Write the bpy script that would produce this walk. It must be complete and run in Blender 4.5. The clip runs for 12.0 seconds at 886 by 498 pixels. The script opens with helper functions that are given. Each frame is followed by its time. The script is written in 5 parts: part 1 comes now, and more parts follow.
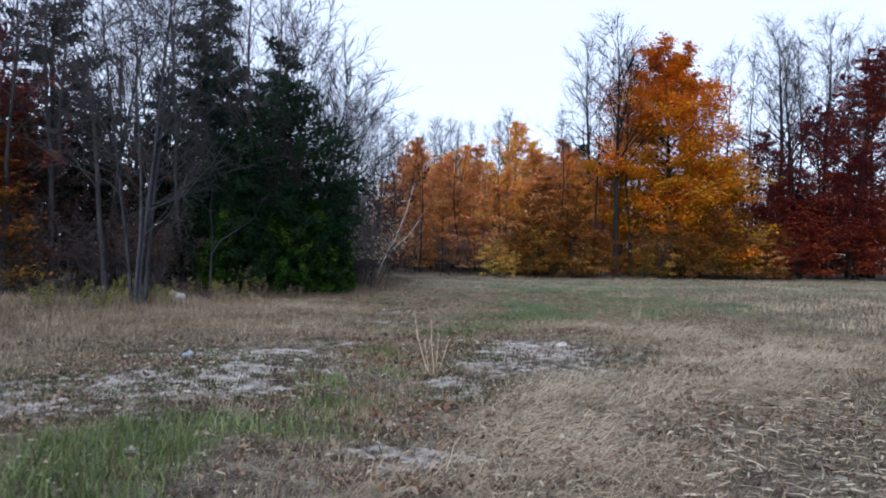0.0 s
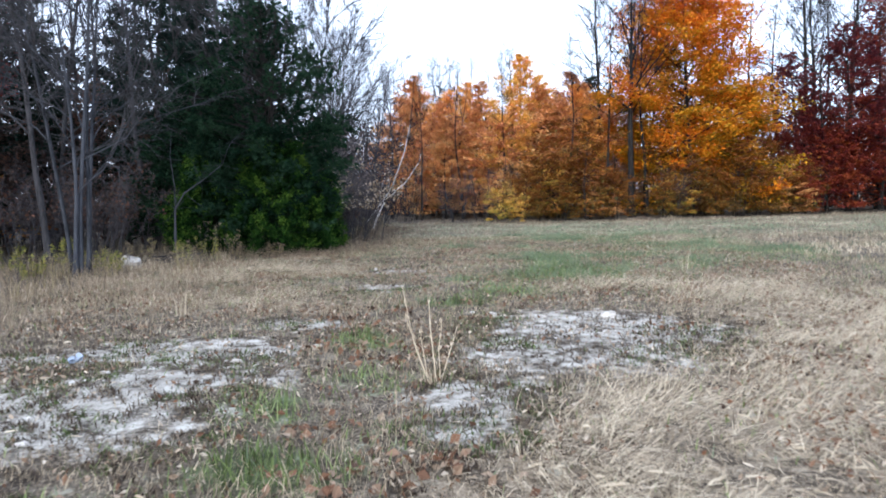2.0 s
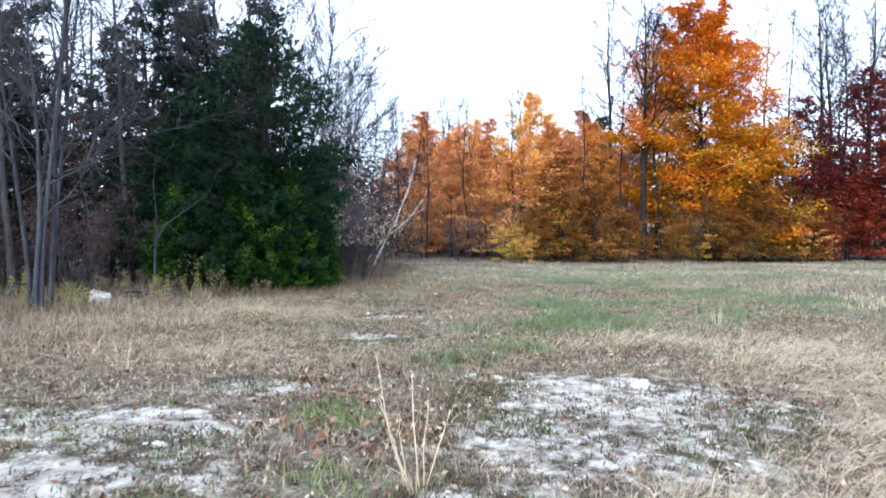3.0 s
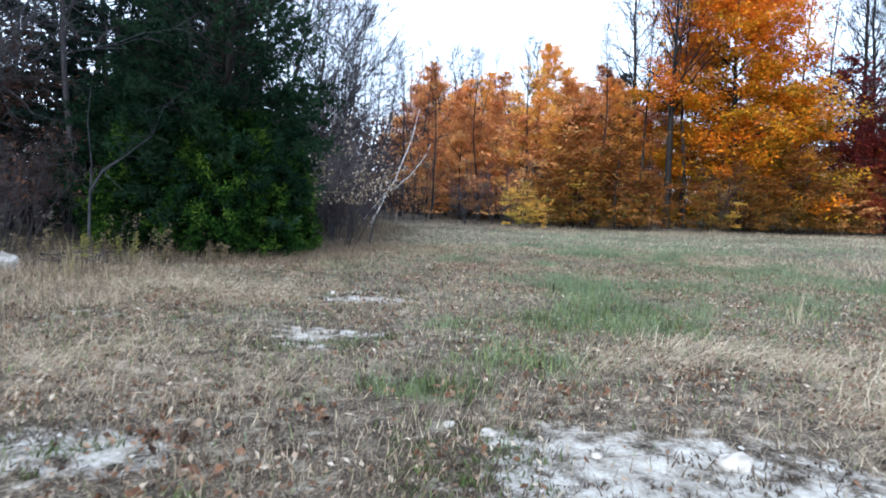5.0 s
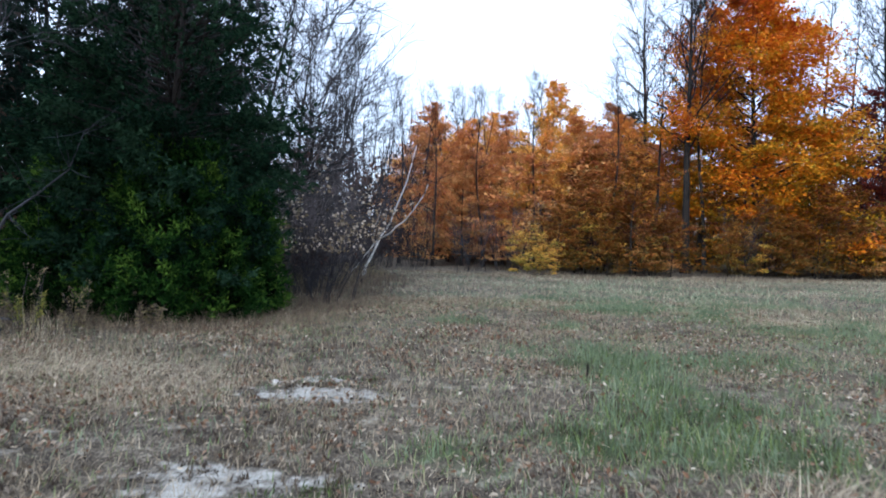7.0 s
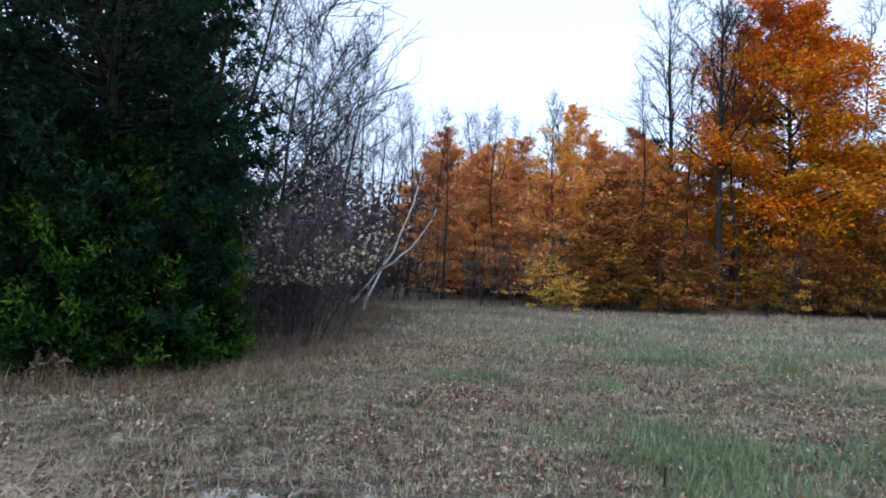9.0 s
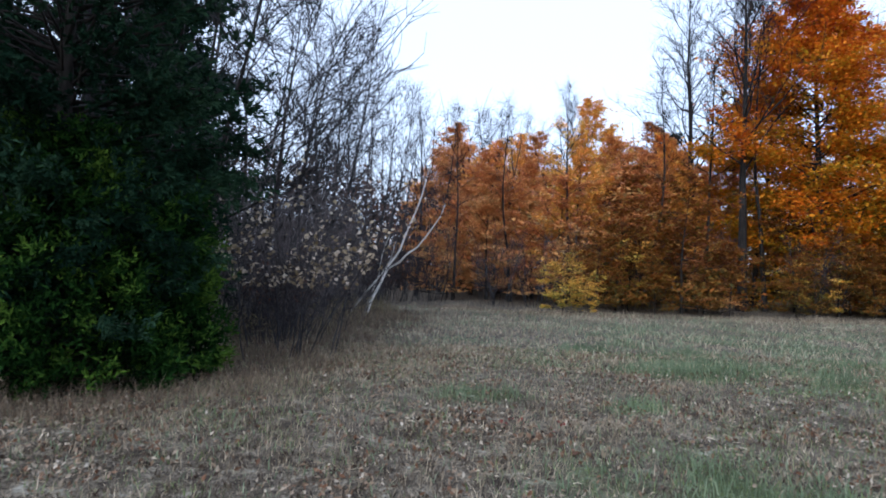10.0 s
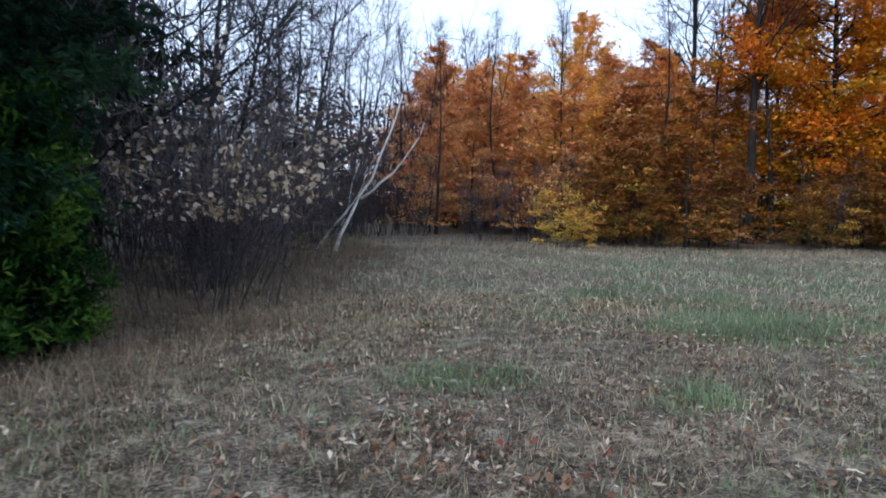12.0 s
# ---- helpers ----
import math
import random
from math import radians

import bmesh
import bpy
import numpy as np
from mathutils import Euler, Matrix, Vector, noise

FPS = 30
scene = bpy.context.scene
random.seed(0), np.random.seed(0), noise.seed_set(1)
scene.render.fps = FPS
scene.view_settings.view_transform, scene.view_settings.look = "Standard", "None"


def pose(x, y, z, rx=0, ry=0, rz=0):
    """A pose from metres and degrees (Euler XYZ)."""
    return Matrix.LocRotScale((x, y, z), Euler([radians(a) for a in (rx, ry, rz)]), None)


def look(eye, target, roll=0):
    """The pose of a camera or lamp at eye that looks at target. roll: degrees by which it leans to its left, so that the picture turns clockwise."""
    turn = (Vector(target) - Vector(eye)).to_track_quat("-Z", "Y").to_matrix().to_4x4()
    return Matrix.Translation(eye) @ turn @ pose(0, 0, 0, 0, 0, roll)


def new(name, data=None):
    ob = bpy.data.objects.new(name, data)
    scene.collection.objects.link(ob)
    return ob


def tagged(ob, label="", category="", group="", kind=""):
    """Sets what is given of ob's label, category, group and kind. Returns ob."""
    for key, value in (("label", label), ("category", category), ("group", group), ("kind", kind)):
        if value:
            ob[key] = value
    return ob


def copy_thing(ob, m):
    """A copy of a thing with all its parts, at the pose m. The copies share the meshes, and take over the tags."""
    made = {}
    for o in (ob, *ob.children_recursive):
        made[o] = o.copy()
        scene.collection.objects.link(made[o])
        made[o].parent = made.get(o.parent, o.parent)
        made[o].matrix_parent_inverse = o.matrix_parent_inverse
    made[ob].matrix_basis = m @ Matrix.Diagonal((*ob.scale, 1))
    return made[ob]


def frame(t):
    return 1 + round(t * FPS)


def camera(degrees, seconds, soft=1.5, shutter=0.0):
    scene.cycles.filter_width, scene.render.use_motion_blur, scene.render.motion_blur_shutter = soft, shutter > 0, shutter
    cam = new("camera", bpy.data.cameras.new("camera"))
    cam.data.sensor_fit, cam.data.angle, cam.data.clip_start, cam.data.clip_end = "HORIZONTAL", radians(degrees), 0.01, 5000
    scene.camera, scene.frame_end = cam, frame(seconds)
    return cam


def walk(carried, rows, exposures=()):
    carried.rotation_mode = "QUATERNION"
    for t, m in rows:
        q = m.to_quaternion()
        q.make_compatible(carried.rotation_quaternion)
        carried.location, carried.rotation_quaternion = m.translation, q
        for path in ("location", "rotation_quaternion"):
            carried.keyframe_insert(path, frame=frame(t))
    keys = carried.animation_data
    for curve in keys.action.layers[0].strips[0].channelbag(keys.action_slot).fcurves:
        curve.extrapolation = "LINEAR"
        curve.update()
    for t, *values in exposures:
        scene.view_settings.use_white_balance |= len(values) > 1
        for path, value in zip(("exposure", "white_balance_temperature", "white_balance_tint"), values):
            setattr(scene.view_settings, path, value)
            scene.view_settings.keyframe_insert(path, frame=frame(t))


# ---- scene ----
cam = camera(66.9, 12.0, 1.85, 0.35)
METRES, EYE, TILT, LEAN, TURN = 16.7, 1.5, 0.0, 0.0, 0.0
ROWS = [
    (0.0, 0.0, 0.0, 0.0, 0.0, -0.03, -1.17),
    (0.5, -0.0007, 0.0415, -0.0008, -0.81, -1.01, -0.14),
    (1.0, 0.0006, 0.0863, -0.0008, -0.25, -3.33, 0.03),
    (1.5, 0.0001, 0.1298, -0.0016, -0.38, -4.1, 1.95),
    (2.0, 0.0017, 0.1741, -0.0026, 0.26, -4.63, 1.02),
    (2.5, 0.0014, 0.2183, -0.0023, 0.11, -2.61, -0.91),
    (3.0, 0.0069, 0.2599, -0.0024, 0.89, -1.45, -0.44),
    (3.5, 0.0107, 0.3027, -0.0042, 1.16, -2.61, -1.62),
    (5.5, 0.025, 0.4752, -0.0041, 2.16, -4.89, -1.79),
    (6.0, 0.0249, 0.5168, -0.002, 2.48, -1.63, -0.81),
    (6.5, 0.0268, 0.5584, -0.003, 2.31, -1.87, -3.04),
    (7.0, 0.0268, 0.6006, -0.0032, 2.3, -1.06, -1.47),
    (7.5, 0.029, 0.6403, -0.0035, 2.71, 1.68, -1.49),
    (9.5, 0.0292, 0.7989, -0.0039, 3.93, 1.54, -2.09),
    (10.0, 0.0294, 0.8383, -0.0037, 4.54, 1.5, -1.9),
    (10.5, 0.0262, 0.8787, -0.0045, 3.83, 1.19, -0.98),
    (11.0, 0.0259, 0.9182, -0.0052, 4.09, 0.34, -1.73),
    (11.5, 0.0241, 0.9582, -0.0066, 3.68, -1.53, -0.45),
    (12.0, 0.0263, 0.998, -0.0089, 3.31, -4.18, -1.52),
]
# the light meter of the clip's camera opens and closes along the walk
EXPOSURES = [(0.0, 0.38, 5620, 10), (1.0, 0.64, 5620, 10), (2.0, 1.25, 5580, 7), (2.5, 1.52, 5580, 6), (3.5, 1.6, 5520, 6), (5.5, 1.13, 5420, 4), (7.5, 0.78, 5380, 5), (9.5, 0.56, 5380, 6), (12.0, 0.58, 5380, 6)]
walk(cam, [(t, pose(0, 0, EYE, TILT, LEAN, TURN) @ pose(METRES * x, METRES * y, METRES * z, 90 + pitch, roll, yaw)) for t, x, y, z, yaw, pitch, roll in ROWS], EXPOSURES)

# ---- light: a bright overcast afternoon sky ----
world = bpy.data.worlds.new("overcast_sky")
scene.world = world
world.use_nodes = True
wn, wl = world.node_tree.nodes, world.node_tree.links
sky = wn.new("ShaderNodeTexSky")
sky.sky_type = "NISHITA"
sky.sun_disc = False
sky.sun_elevation, sky.sun_rotation = radians(27), radians(199)
sky.air_density, sky.dust_density, sky.ozone_density = 1.0, 3.0, 1.0
cloud = wn.new("ShaderNodeMix")
cloud.data_type = "RGBA"
cloud.inputs["Factor"].default_value = 0.62
cloud.inputs["B"].default_value = (9.2, 9.3, 10.3, 1)
wl.new(sky.outputs["Color"], cloud.inputs["A"])
wl.new(cloud.outputs["Result"], wn["Background"].inputs["Color"])
wn["Background"].inputs["Strength"].default_value = 0.12
sun = new("sun", bpy.data.lights.new("sun", "SUN"))
sun.data.energy, sun.data.angle, sun.data.color = 1.1, radians(30), (1.0, 0.96, 0.9)
sun.matrix_world = look((-14, -40, 22), (0, 0, 0))


# ---- materials ----
def shader(name, rough=0.8, spec=0.2):
    m = bpy.data.materials.new(name)
    m.use_nodes = True
    b = m.node_tree.nodes["Principled BSDF"]
    b.inputs["Roughness"].default_value = rough
    b.inputs["Specular IOR Level"].default_value = spec
    return m, m.node_tree.nodes, m.node_tree.links, b


def ramp(nodes, stops):
    r = nodes.new("ShaderNodeValToRGB")
    e = r.color_ramp.elements
    while len(e) < len(stops):
        e.new(0.5)
    for k, (p, c) in enumerate(stops):
        e[k].position, e[k].color = p, (*c, 1)
    return r


def math_node(nodes, links, op, a, b):
    n = nodes.new("ShaderNodeMath")
    n.operation = op
    for k, v in enumerate((a, b)):
        if isinstance(v, (int, float)):
            n.inputs[k].default_value = v
        else:
            links.new(v, n.inputs[k])
    return n.outputs[0]


def leaf_material(name, stops, thin=0.35, spread=0.5, rough=0.6, spec=0.15):
    """Leaves or blades: the colour runs along a ramp by clump (the mesh's tint), by leaf and by plant; light shines through."""
    m, n, l, b = shader(name, rough, spec)
    tint = n.new("ShaderNodeAttribute")
    tint.attribute_name = "tint"
    geo, info = n.new("ShaderNodeNewGeometry"), n.new("ShaderNodeObjectInfo")
    leaf = math_node(n, l, "MULTIPLY", math_node(n, l, "SUBTRACT", geo.outputs["Random Per Island"], 0.5), spread)
    plant = math_node(n, l, "MULTIPLY", math_node(n, l, "SUBTRACT", info.outputs["Random"], 0.5), 0.22)
    f = math_node(n, l, "ADD", math_node(n, l, "ADD", tint.outputs["Fac"], leaf), plant)
    r = ramp(n, stops)
    l.new(f, r.inputs["Fac"])
    l.new(r.outputs["Color"], b.inputs["Base Color"])
    tr, mx = n.new("ShaderNodeBsdfTranslucent"), n.new("ShaderNodeMixShader")
    l.new(r.outputs["Color"], tr.inputs["Color"])
    mx.inputs["Fac"].default_value = thin
    l.new(b.outputs["BSDF"], mx.inputs[1])
    l.new(tr.outputs["BSDF"], mx.inputs[2])
    l.new(mx.outputs["Shader"], n["Material Output"].inputs["Surface"])
    return m


def bark_material(name, dark, light, scale=6.0, stretch=0.15, bump=0.6, bands=None):
    m, n, l, b = shader(name, 0.9, 0.15)
    co, mp = n.new("ShaderNodeTexCoord"), n.new("ShaderNodeMapping")
    mp.inputs["Scale"].default_value = (1, 1, stretch)
    l.new(co.outputs["Object"], mp.inputs["Vector"])
    fine, wide = n.new("ShaderNodeTexNoise"), n.new("ShaderNodeTexNoise")
    fine.inputs["Scale"].default_value, fine.inputs["Detail"].default_value = scale * 4, 4
    wide.inputs["Scale"].default_value = scale * 0.25
    l.new(mp.outputs["Vector"], fine.inputs["Vector"])
    l.new(co.outputs["Object"], wide.inputs["Vector"])
    info = n.new("ShaderNodeObjectInfo")
    f = math_node(n, l, "ADD", math_node(n, l, "MULTIPLY", fine.outputs["Fac"], 0.6), math_node(n, l, "MULTIPLY", wide.outputs["Fac"], 0.4))
    f = math_node(n, l, "ADD", f, math_node(n, l, "MULTIPLY", math_node(n, l, "SUBTRACT", info.outputs["Random"], 0.5), 0.2))
    r = ramp(n, [(0.3, dark), (0.68, light)] if not bands else [(0.36, bands), (0.43, dark), (0.7, light)])
    l.new(f, r.inputs["Fac"])
    l.new(r.outputs["Color"], b.inputs["Base Color"])
    bp = n.new("ShaderNodeBump")
    bp.inputs["Strength"].default_value, bp.inputs["Distance"].default_value = bump, 0.02
    l.new(fine.outputs["Fac"], bp.inputs["Height"])
    l.new(bp.outputs["Normal"], b.inputs["Normal"])
    return m


def stone_material():
    m, n, l, b = shader("pale_stone", 0.85, 0.2)
    co, no = n.new("ShaderNodeTexCoord"), n.new("ShaderNodeTexNoise")
    no.inputs["Scale"].default_value, no.inputs["Detail"].default_value = 9, 6
    l.new(co.outputs["Object"], no.inputs["Vector"])
    r = ramp(n, [(0.3, (0.22, 0.20, 0.17)), (0.5, (0.42, 0.39, 0.35)), (0.75, (0.60, 0.57, 0.53))])
    l.new(no.outputs["Fac"], r.inputs["Fac"])
    l.new(r.outputs["Color"], b.inputs["Base Color"])
    bp = n.new("ShaderNodeBump")
    bp.inputs["Strength"].default_value, bp.inputs["Distance"].default_value = 0.5, 0.02
    l.new(no.outputs["Fac"], bp.inputs["Height"])
    l.new(bp.outputs["Normal"], b.inputs["Normal"])
    return m


def ground_material():
    """Thatch and soil, with the sand, green and straw covers of the mesh laid over it, broken up at two scales."""
    m, n, l, b = shader("field_soil", 0.95, 0.1)
    co = n.new("ShaderNodeTexCoord")

    def noise_at(scale, detail=5):
        t = n.new("ShaderNodeTexNoise")
        t.inputs["Scale"].default_value, t.inputs["Detail"].default_value, t.inputs["Roughness"].default_value = scale, detail, 0.65
        l.new(co.outputs["Object"], t.inputs["Vector"])
        return t.outputs["Fac"]

    fine, mid, wide = noise_at(38), noise_at(5.5), noise_at(0.5, 3)
    f = math_node(n, l, "ADD", math_node(n, l, "MULTIPLY", fine, 0.6), math_node(n, l, "MULTIPLY", mid, 0.4))
    soil = ramp(n, [(0.40, (0.022, 0.017, 0.013)), (0.5, (0.10, 0.082, 0.062)), (0.62, (0.30, 0.255, 0.195))])
    sand = ramp(n, [(0.37, (0.06, 0.052, 0.042)), (0.45, (0.23, 0.21, 0.18)), (0.62, (0.47, 0.45, 0.405))])
    green = ramp(n, [(0.36, (0.028, 0.036, 0.016)), (0.62, (0.12, 0.14, 0.07))])
    straw = ramp(n, [(0.40, (0.06, 0.046, 0.031)), (0.6, (0.34, 0.28, 0.205))])
    coarse = math_node(n, l, "ADD", math_node(n, l, "MULTIPLY", fine, 0.35), math_node(n, l, "MULTIPLY", mid, 0.65))
    for r in (soil, green, straw):
        l.new(f, r.inputs["Fac"])
    l.new(coarse, sand.inputs["Fac"])
    last = soil.outputs["Color"]
    for key, r in (("straw", straw), ("green", green), ("sand", sand)):
        a = n.new("ShaderNodeAttribute")
        a.attribute_name = key
        edge = math_node(n, l, "ADD", a.outputs["Fac"], math_node(n, l, "MULTIPLY", math_node(n, l, "SUBTRACT", mid, 0.5), 2.4))
        sm = n.new("ShaderNodeMapRange")
        sm.inputs["From Min"].default_value, sm.inputs["From Max"].default_value = 0.25, 0.8
        l.new(edge, sm.inputs["Value"])
        mx = n.new("ShaderNodeMix")
        mx.data_type = "RGBA"
        l.new(sm.outputs["Result"], mx.inputs["Factor"])
        l.new(last, mx.inputs["A"])
        l.new(r.outputs["Color"], mx.inputs["B"])
        last = mx.outputs["Result"]
    hs = n.new("ShaderNodeHueSaturation")
    l.new(last, hs.inputs["Color"])
    l.new(math_node(n, l, "ADD", math_node(n, l, "MULTIPLY", wide, 0.5), 0.75), hs.inputs["Value"])
    l.new(hs.outputs["Color"], b.inputs["Base Color"])
    bp = n.new("ShaderNodeBump")
    bp.inputs["Strength"].default_value, bp.inputs["Distance"].default_value = 0.7, 0.03
    l.new(f, bp.inputs["Height"])
    l.new(bp.outputs["Normal"], b.inputs["Normal"])
    return m


GREY_BARK = bark_material("grey_bark", (0.016, 0.0155, 0.017), (0.062, 0.060, 0.066))
PALE_BARK = bark_material("pale_grey_bark", (0.014, 0.015, 0.018), (0.066, 0.070, 0.083))
DARK_BARK = bark_material("dark_bark", (0.008, 0.007, 0.0065), (0.034, 0.029, 0.027))
BIRCH_BARK = bark_material("birch_bark", (0.50, 0.48, 0.45), (0.78, 0.76, 0.73), 8, 2.5, 0.3, (0.06, 0.05, 0.05))
SHRUB_TWIG = bark_material("shrub_twig", (0.062, 0.052, 0.05), (0.175, 0.15, 0.148))
TWIG = bark_material("twig_bark", (0.022, 0.019, 0.021), (0.075, 0.066, 0.072))
STONE = stone_material()
SOIL = ground_material()
# the dark olive end also carries the shade of the maple's lower crown
ORANGE = leaf_material("orange_maple_leaf", [(0.0, (0.11, 0.10, 0.015)), (0.25, (0.44, 0.26, 0.012)), (0.5, (0.72, 0.29, 0.010)), (0.75, (0.66, 0.175, 0.008)), (1.0, (0.36, 0.07, 0.010))], 0.34, 0.5)
GOLD = leaf_material("golden_leaf", [(0.0, (0.30, 0.27, 0.05)), (0.35, (0.80, 0.50, 0.09)), (0.65, (0.84, 0.40, 0.08)), (1.0, (0.66, 0.25, 0.08))], 0.32)
RUST = leaf_material("rust_beech_leaf", [(0.0, (0.44, 0.34, 0.15)), (0.35, (0.66, 0.35, 0.12)), (0.65, (0.64, 0.25, 0.085)), (1.0, (0.30, 0.14, 0.09))], 0.32)
RED = leaf_material("red_oak_leaf", [(0.0, (0.30, 0.07, 0.018)), (0.35, (0.19, 0.028, 0.018)), (0.7, (0.11, 0.018, 0.023)), (1.0, (0.065, 0.015, 0.021))])
# kept near black: the shade inside the wood is part of this colour
BROWN = leaf_material("shaded_brown_leaf", [(0.0, (0.022, 0.018, 0.017)), (0.5, (0.052, 0.037, 0.031)), (1.0, (0.115, 0.055, 0.036))])
PALE = leaf_material("pale_yellow_leaf", [(0.0, (0.12, 0.085, 0.04)), (0.5, (0.33, 0.255, 0.16)), (1.0, (0.60, 0.51, 0.41))])
# below real foliage tones: the cedars' deep shade is put into the colour
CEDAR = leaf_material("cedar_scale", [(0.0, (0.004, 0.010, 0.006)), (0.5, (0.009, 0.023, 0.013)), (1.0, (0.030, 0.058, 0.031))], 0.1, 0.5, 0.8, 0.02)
# near-black end holds the hollows' shade, bright end the tips lit from above
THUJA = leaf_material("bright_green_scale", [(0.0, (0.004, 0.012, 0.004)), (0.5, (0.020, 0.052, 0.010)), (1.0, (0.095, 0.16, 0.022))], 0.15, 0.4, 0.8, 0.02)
PINE = leaf_material("pine_needle", [(0.0, (0.008, 0.015, 0.012)), (0.6, (0.016, 0.03, 0.023)), (1.0, (0.03, 0.05, 0.038))], 0.1, 0.5, 0.8, 0.02)
DRY = leaf_material("dry_grass_blade", [(0.0, (0.07, 0.054, 0.039)), (0.35, (0.225, 0.18, 0.126)), (0.7, (0.47, 0.385, 0.27)), (1.0, (0.66, 0.565, 0.42))], 0.25, 0.75)
TEAL = leaf_material("grey_green_grass_blade", [(0.0, (0.075, 0.10, 0.055)), (0.5, (0.19, 0.24, 0.14)), (1.0, (0.36, 0.40, 0.27))], 0.3, 0.5)
GREEN = leaf_material("green_grass_blade", [(0.0, (0.045, 0.062, 0.018)), (0.5, (0.165, 0.215, 0.075)), (1.0, (0.34, 0.37, 0.18))], 0.3, 0.7)
WEED = leaf_material("weed_stalk", [(0.0, (0.05, 0.036, 0.028)), (0.5, (0.13, 0.10, 0.07)), (0.8, (0.25, 0.20, 0.12)), (1.0, (0.26, 0.23, 0.09))], 0.2, 0.8)
RUSSET = leaf_material("russet_grass_blade", [(0.0, (0.07, 0.05, 0.036)), (0.4, (0.19, 0.145, 0.10)), (0.75, (0.36, 0.285, 0.20)), (1.0, (0.48, 0.40, 0.29))], 0.25, 0.5)
PLASTIC = leaf_material("blue_plastic", [(0.0, (0.30, 0.36, 0.47)), (0.5, (0.5, 0.53, 0.58)), (1.0, (0.7, 0.72, 0.75))], 0.15, 0.6, 0.35, 0.4)
CRIMSON = leaf_material("crimson_leaf", [(0.0, (0.12, 0.03, 0.026)), (0.5, (0.24, 0.06, 0.05)), (1.0, (0.36, 0.15, 0.12))], 0.2)
YELLOWING = leaf_material("yellowing_weed_leaf", [(0.0, (0.05, 0.065, 0.018)), (0.5, (0.17, 0.18, 0.04)), (1.0, (0.34, 0.30, 0.07))], 0.3)
LITTER = leaf_material("fallen_leaf", [(0.0, (0.045, 0.028, 0.019)), (0.25, (0.17, 0.085, 0.048)), (0.5, (0.27, 0.195, 0.135)), (0.75, (0.38, 0.31, 0.235)), (1.0, (0.52, 0.45, 0.36))], 0.2, 0.5)
COPPER = leaf_material("copper_leaf", [(0.0, (0.085, 0.072, 0.02)), (0.3, (0.22, 0.12, 0.02)), (0.6, (0.29, 0.10, 0.016)), (1.0, (0.145, 0.04, 0.016))], 0.35, 0.7)


# ---- mesh helpers ----
def mesh_of(name, verts, faces, material, tint=None, smooth=False):
    """A mesh from arrays; faces all have the same number of corners."""
    verts, faces = np.asarray(verts, np.float32), np.asarray(faces, np.int32)
    me = bpy.data.meshes.new(name)
    k = faces.shape[1]
    me.vertices.add(len(verts))
    me.vertices.foreach_set("co", verts.ravel())
    me.loops.add(faces.size)
    me.loops.foreach_set("vertex_index", faces.ravel())
    me.polygons.add(len(faces))
    me.polygons.foreach_set("loop_start", np.arange(0, faces.size, k, dtype=np.int32))
    me.polygons.foreach_set("use_smooth", np.full(len(faces), smooth))
    if tint is not None:
        me.attributes.new("tint", "FLOAT", "POINT").data.foreach_set("value", np.asarray(tint, np.float32))
    me.update(calc_edges=True)
    me.materials.append(material)
    return me


def part(name, me, parent, label=""):
    ob = new(name, me)
    ob.parent = parent
    return tagged(ob, label) if label else ob


def unit(v):
    return v / np.maximum(np.linalg.norm(v, axis=-1, keepdims=True), 1e-9)


def tubes(lines):
    """Tapered tubes round polylines (points, radii, sides)."""
    V, F, base = [], [], 0
    for p, r, s in lines:
        n = len(p)
        d = unit(np.gradient(p, axis=0))
        ref = np.array([1.0, 0, 0]) if abs(d[0][2]) > 0.6 else np.array([0, 0, 1.0])
        u = unit(np.cross(d, ref))
        w = np.cross(d, u)
        a = np.arange(s) * (2 * np.pi / s)
        ring = p[:, None] + r[:, None, None] * (np.cos(a)[None, :, None] * u[:, None] + np.sin(a)[None, :, None] * w[:, None])
        V.append(ring.reshape(-1, 3))
        i, j = np.meshgrid(np.arange(n - 1), np.arange(s), indexing="ij")
        k = (j + 1) % s
        F.append((base + np.stack([i * s + j, i * s + k, (i + 1) * s + k, (i + 1) * s + j], -1)).reshape(-1, 4))
        base += n * s
    return np.concatenate(V), np.concatenate(F)


def leaves(rng, at, size, tint, flat=0.5, slim=0.62, axis=None):
    """A pointed four-cornered leaf at each place; flat: how far it lies level."""
    n = len(at)
    nor = rng.normal(size=(n, 3)) * (1 - flat) + np.array([0, 0, flat * 1.6])
    nor = unit(nor)
    a = unit(np.cross(nor, rng.normal(size=(n, 3)))) if axis is None else unit(axis)
    b = np.cross(nor, a) if axis is None else unit(np.cross(a, nor))
    s = (size * rng.uniform(0.6, 1.35, n))[:, None]
    v = np.stack([at - a * s * 0.5, at + b * s * slim * 0.5 - a * s * 0.05 + nor * s * 0.12, at + a * s * 0.5, at - b * s * slim * 0.5 - a * s * 0.05 + nor * s * 0.12], 1)
    return v.reshape(-1, 3), np.arange(4 * n).reshape(-1, 4), np.repeat(tint, 4)


def bent(rng, p0, direction, length, n, wander, rise=0.0):
    """A wandering polyline."""
    d, p, pts = np.array(direction, float), np.array(p0, float), [np.array(p0, float)]
    for _ in range(n):
        d = d + rng.normal(size=3) * wander + np.array([0, 0, rise])
        d /= np.linalg.norm(d)
        p = p + d * length / n
        pts.append(p)
    return np.array(pts)


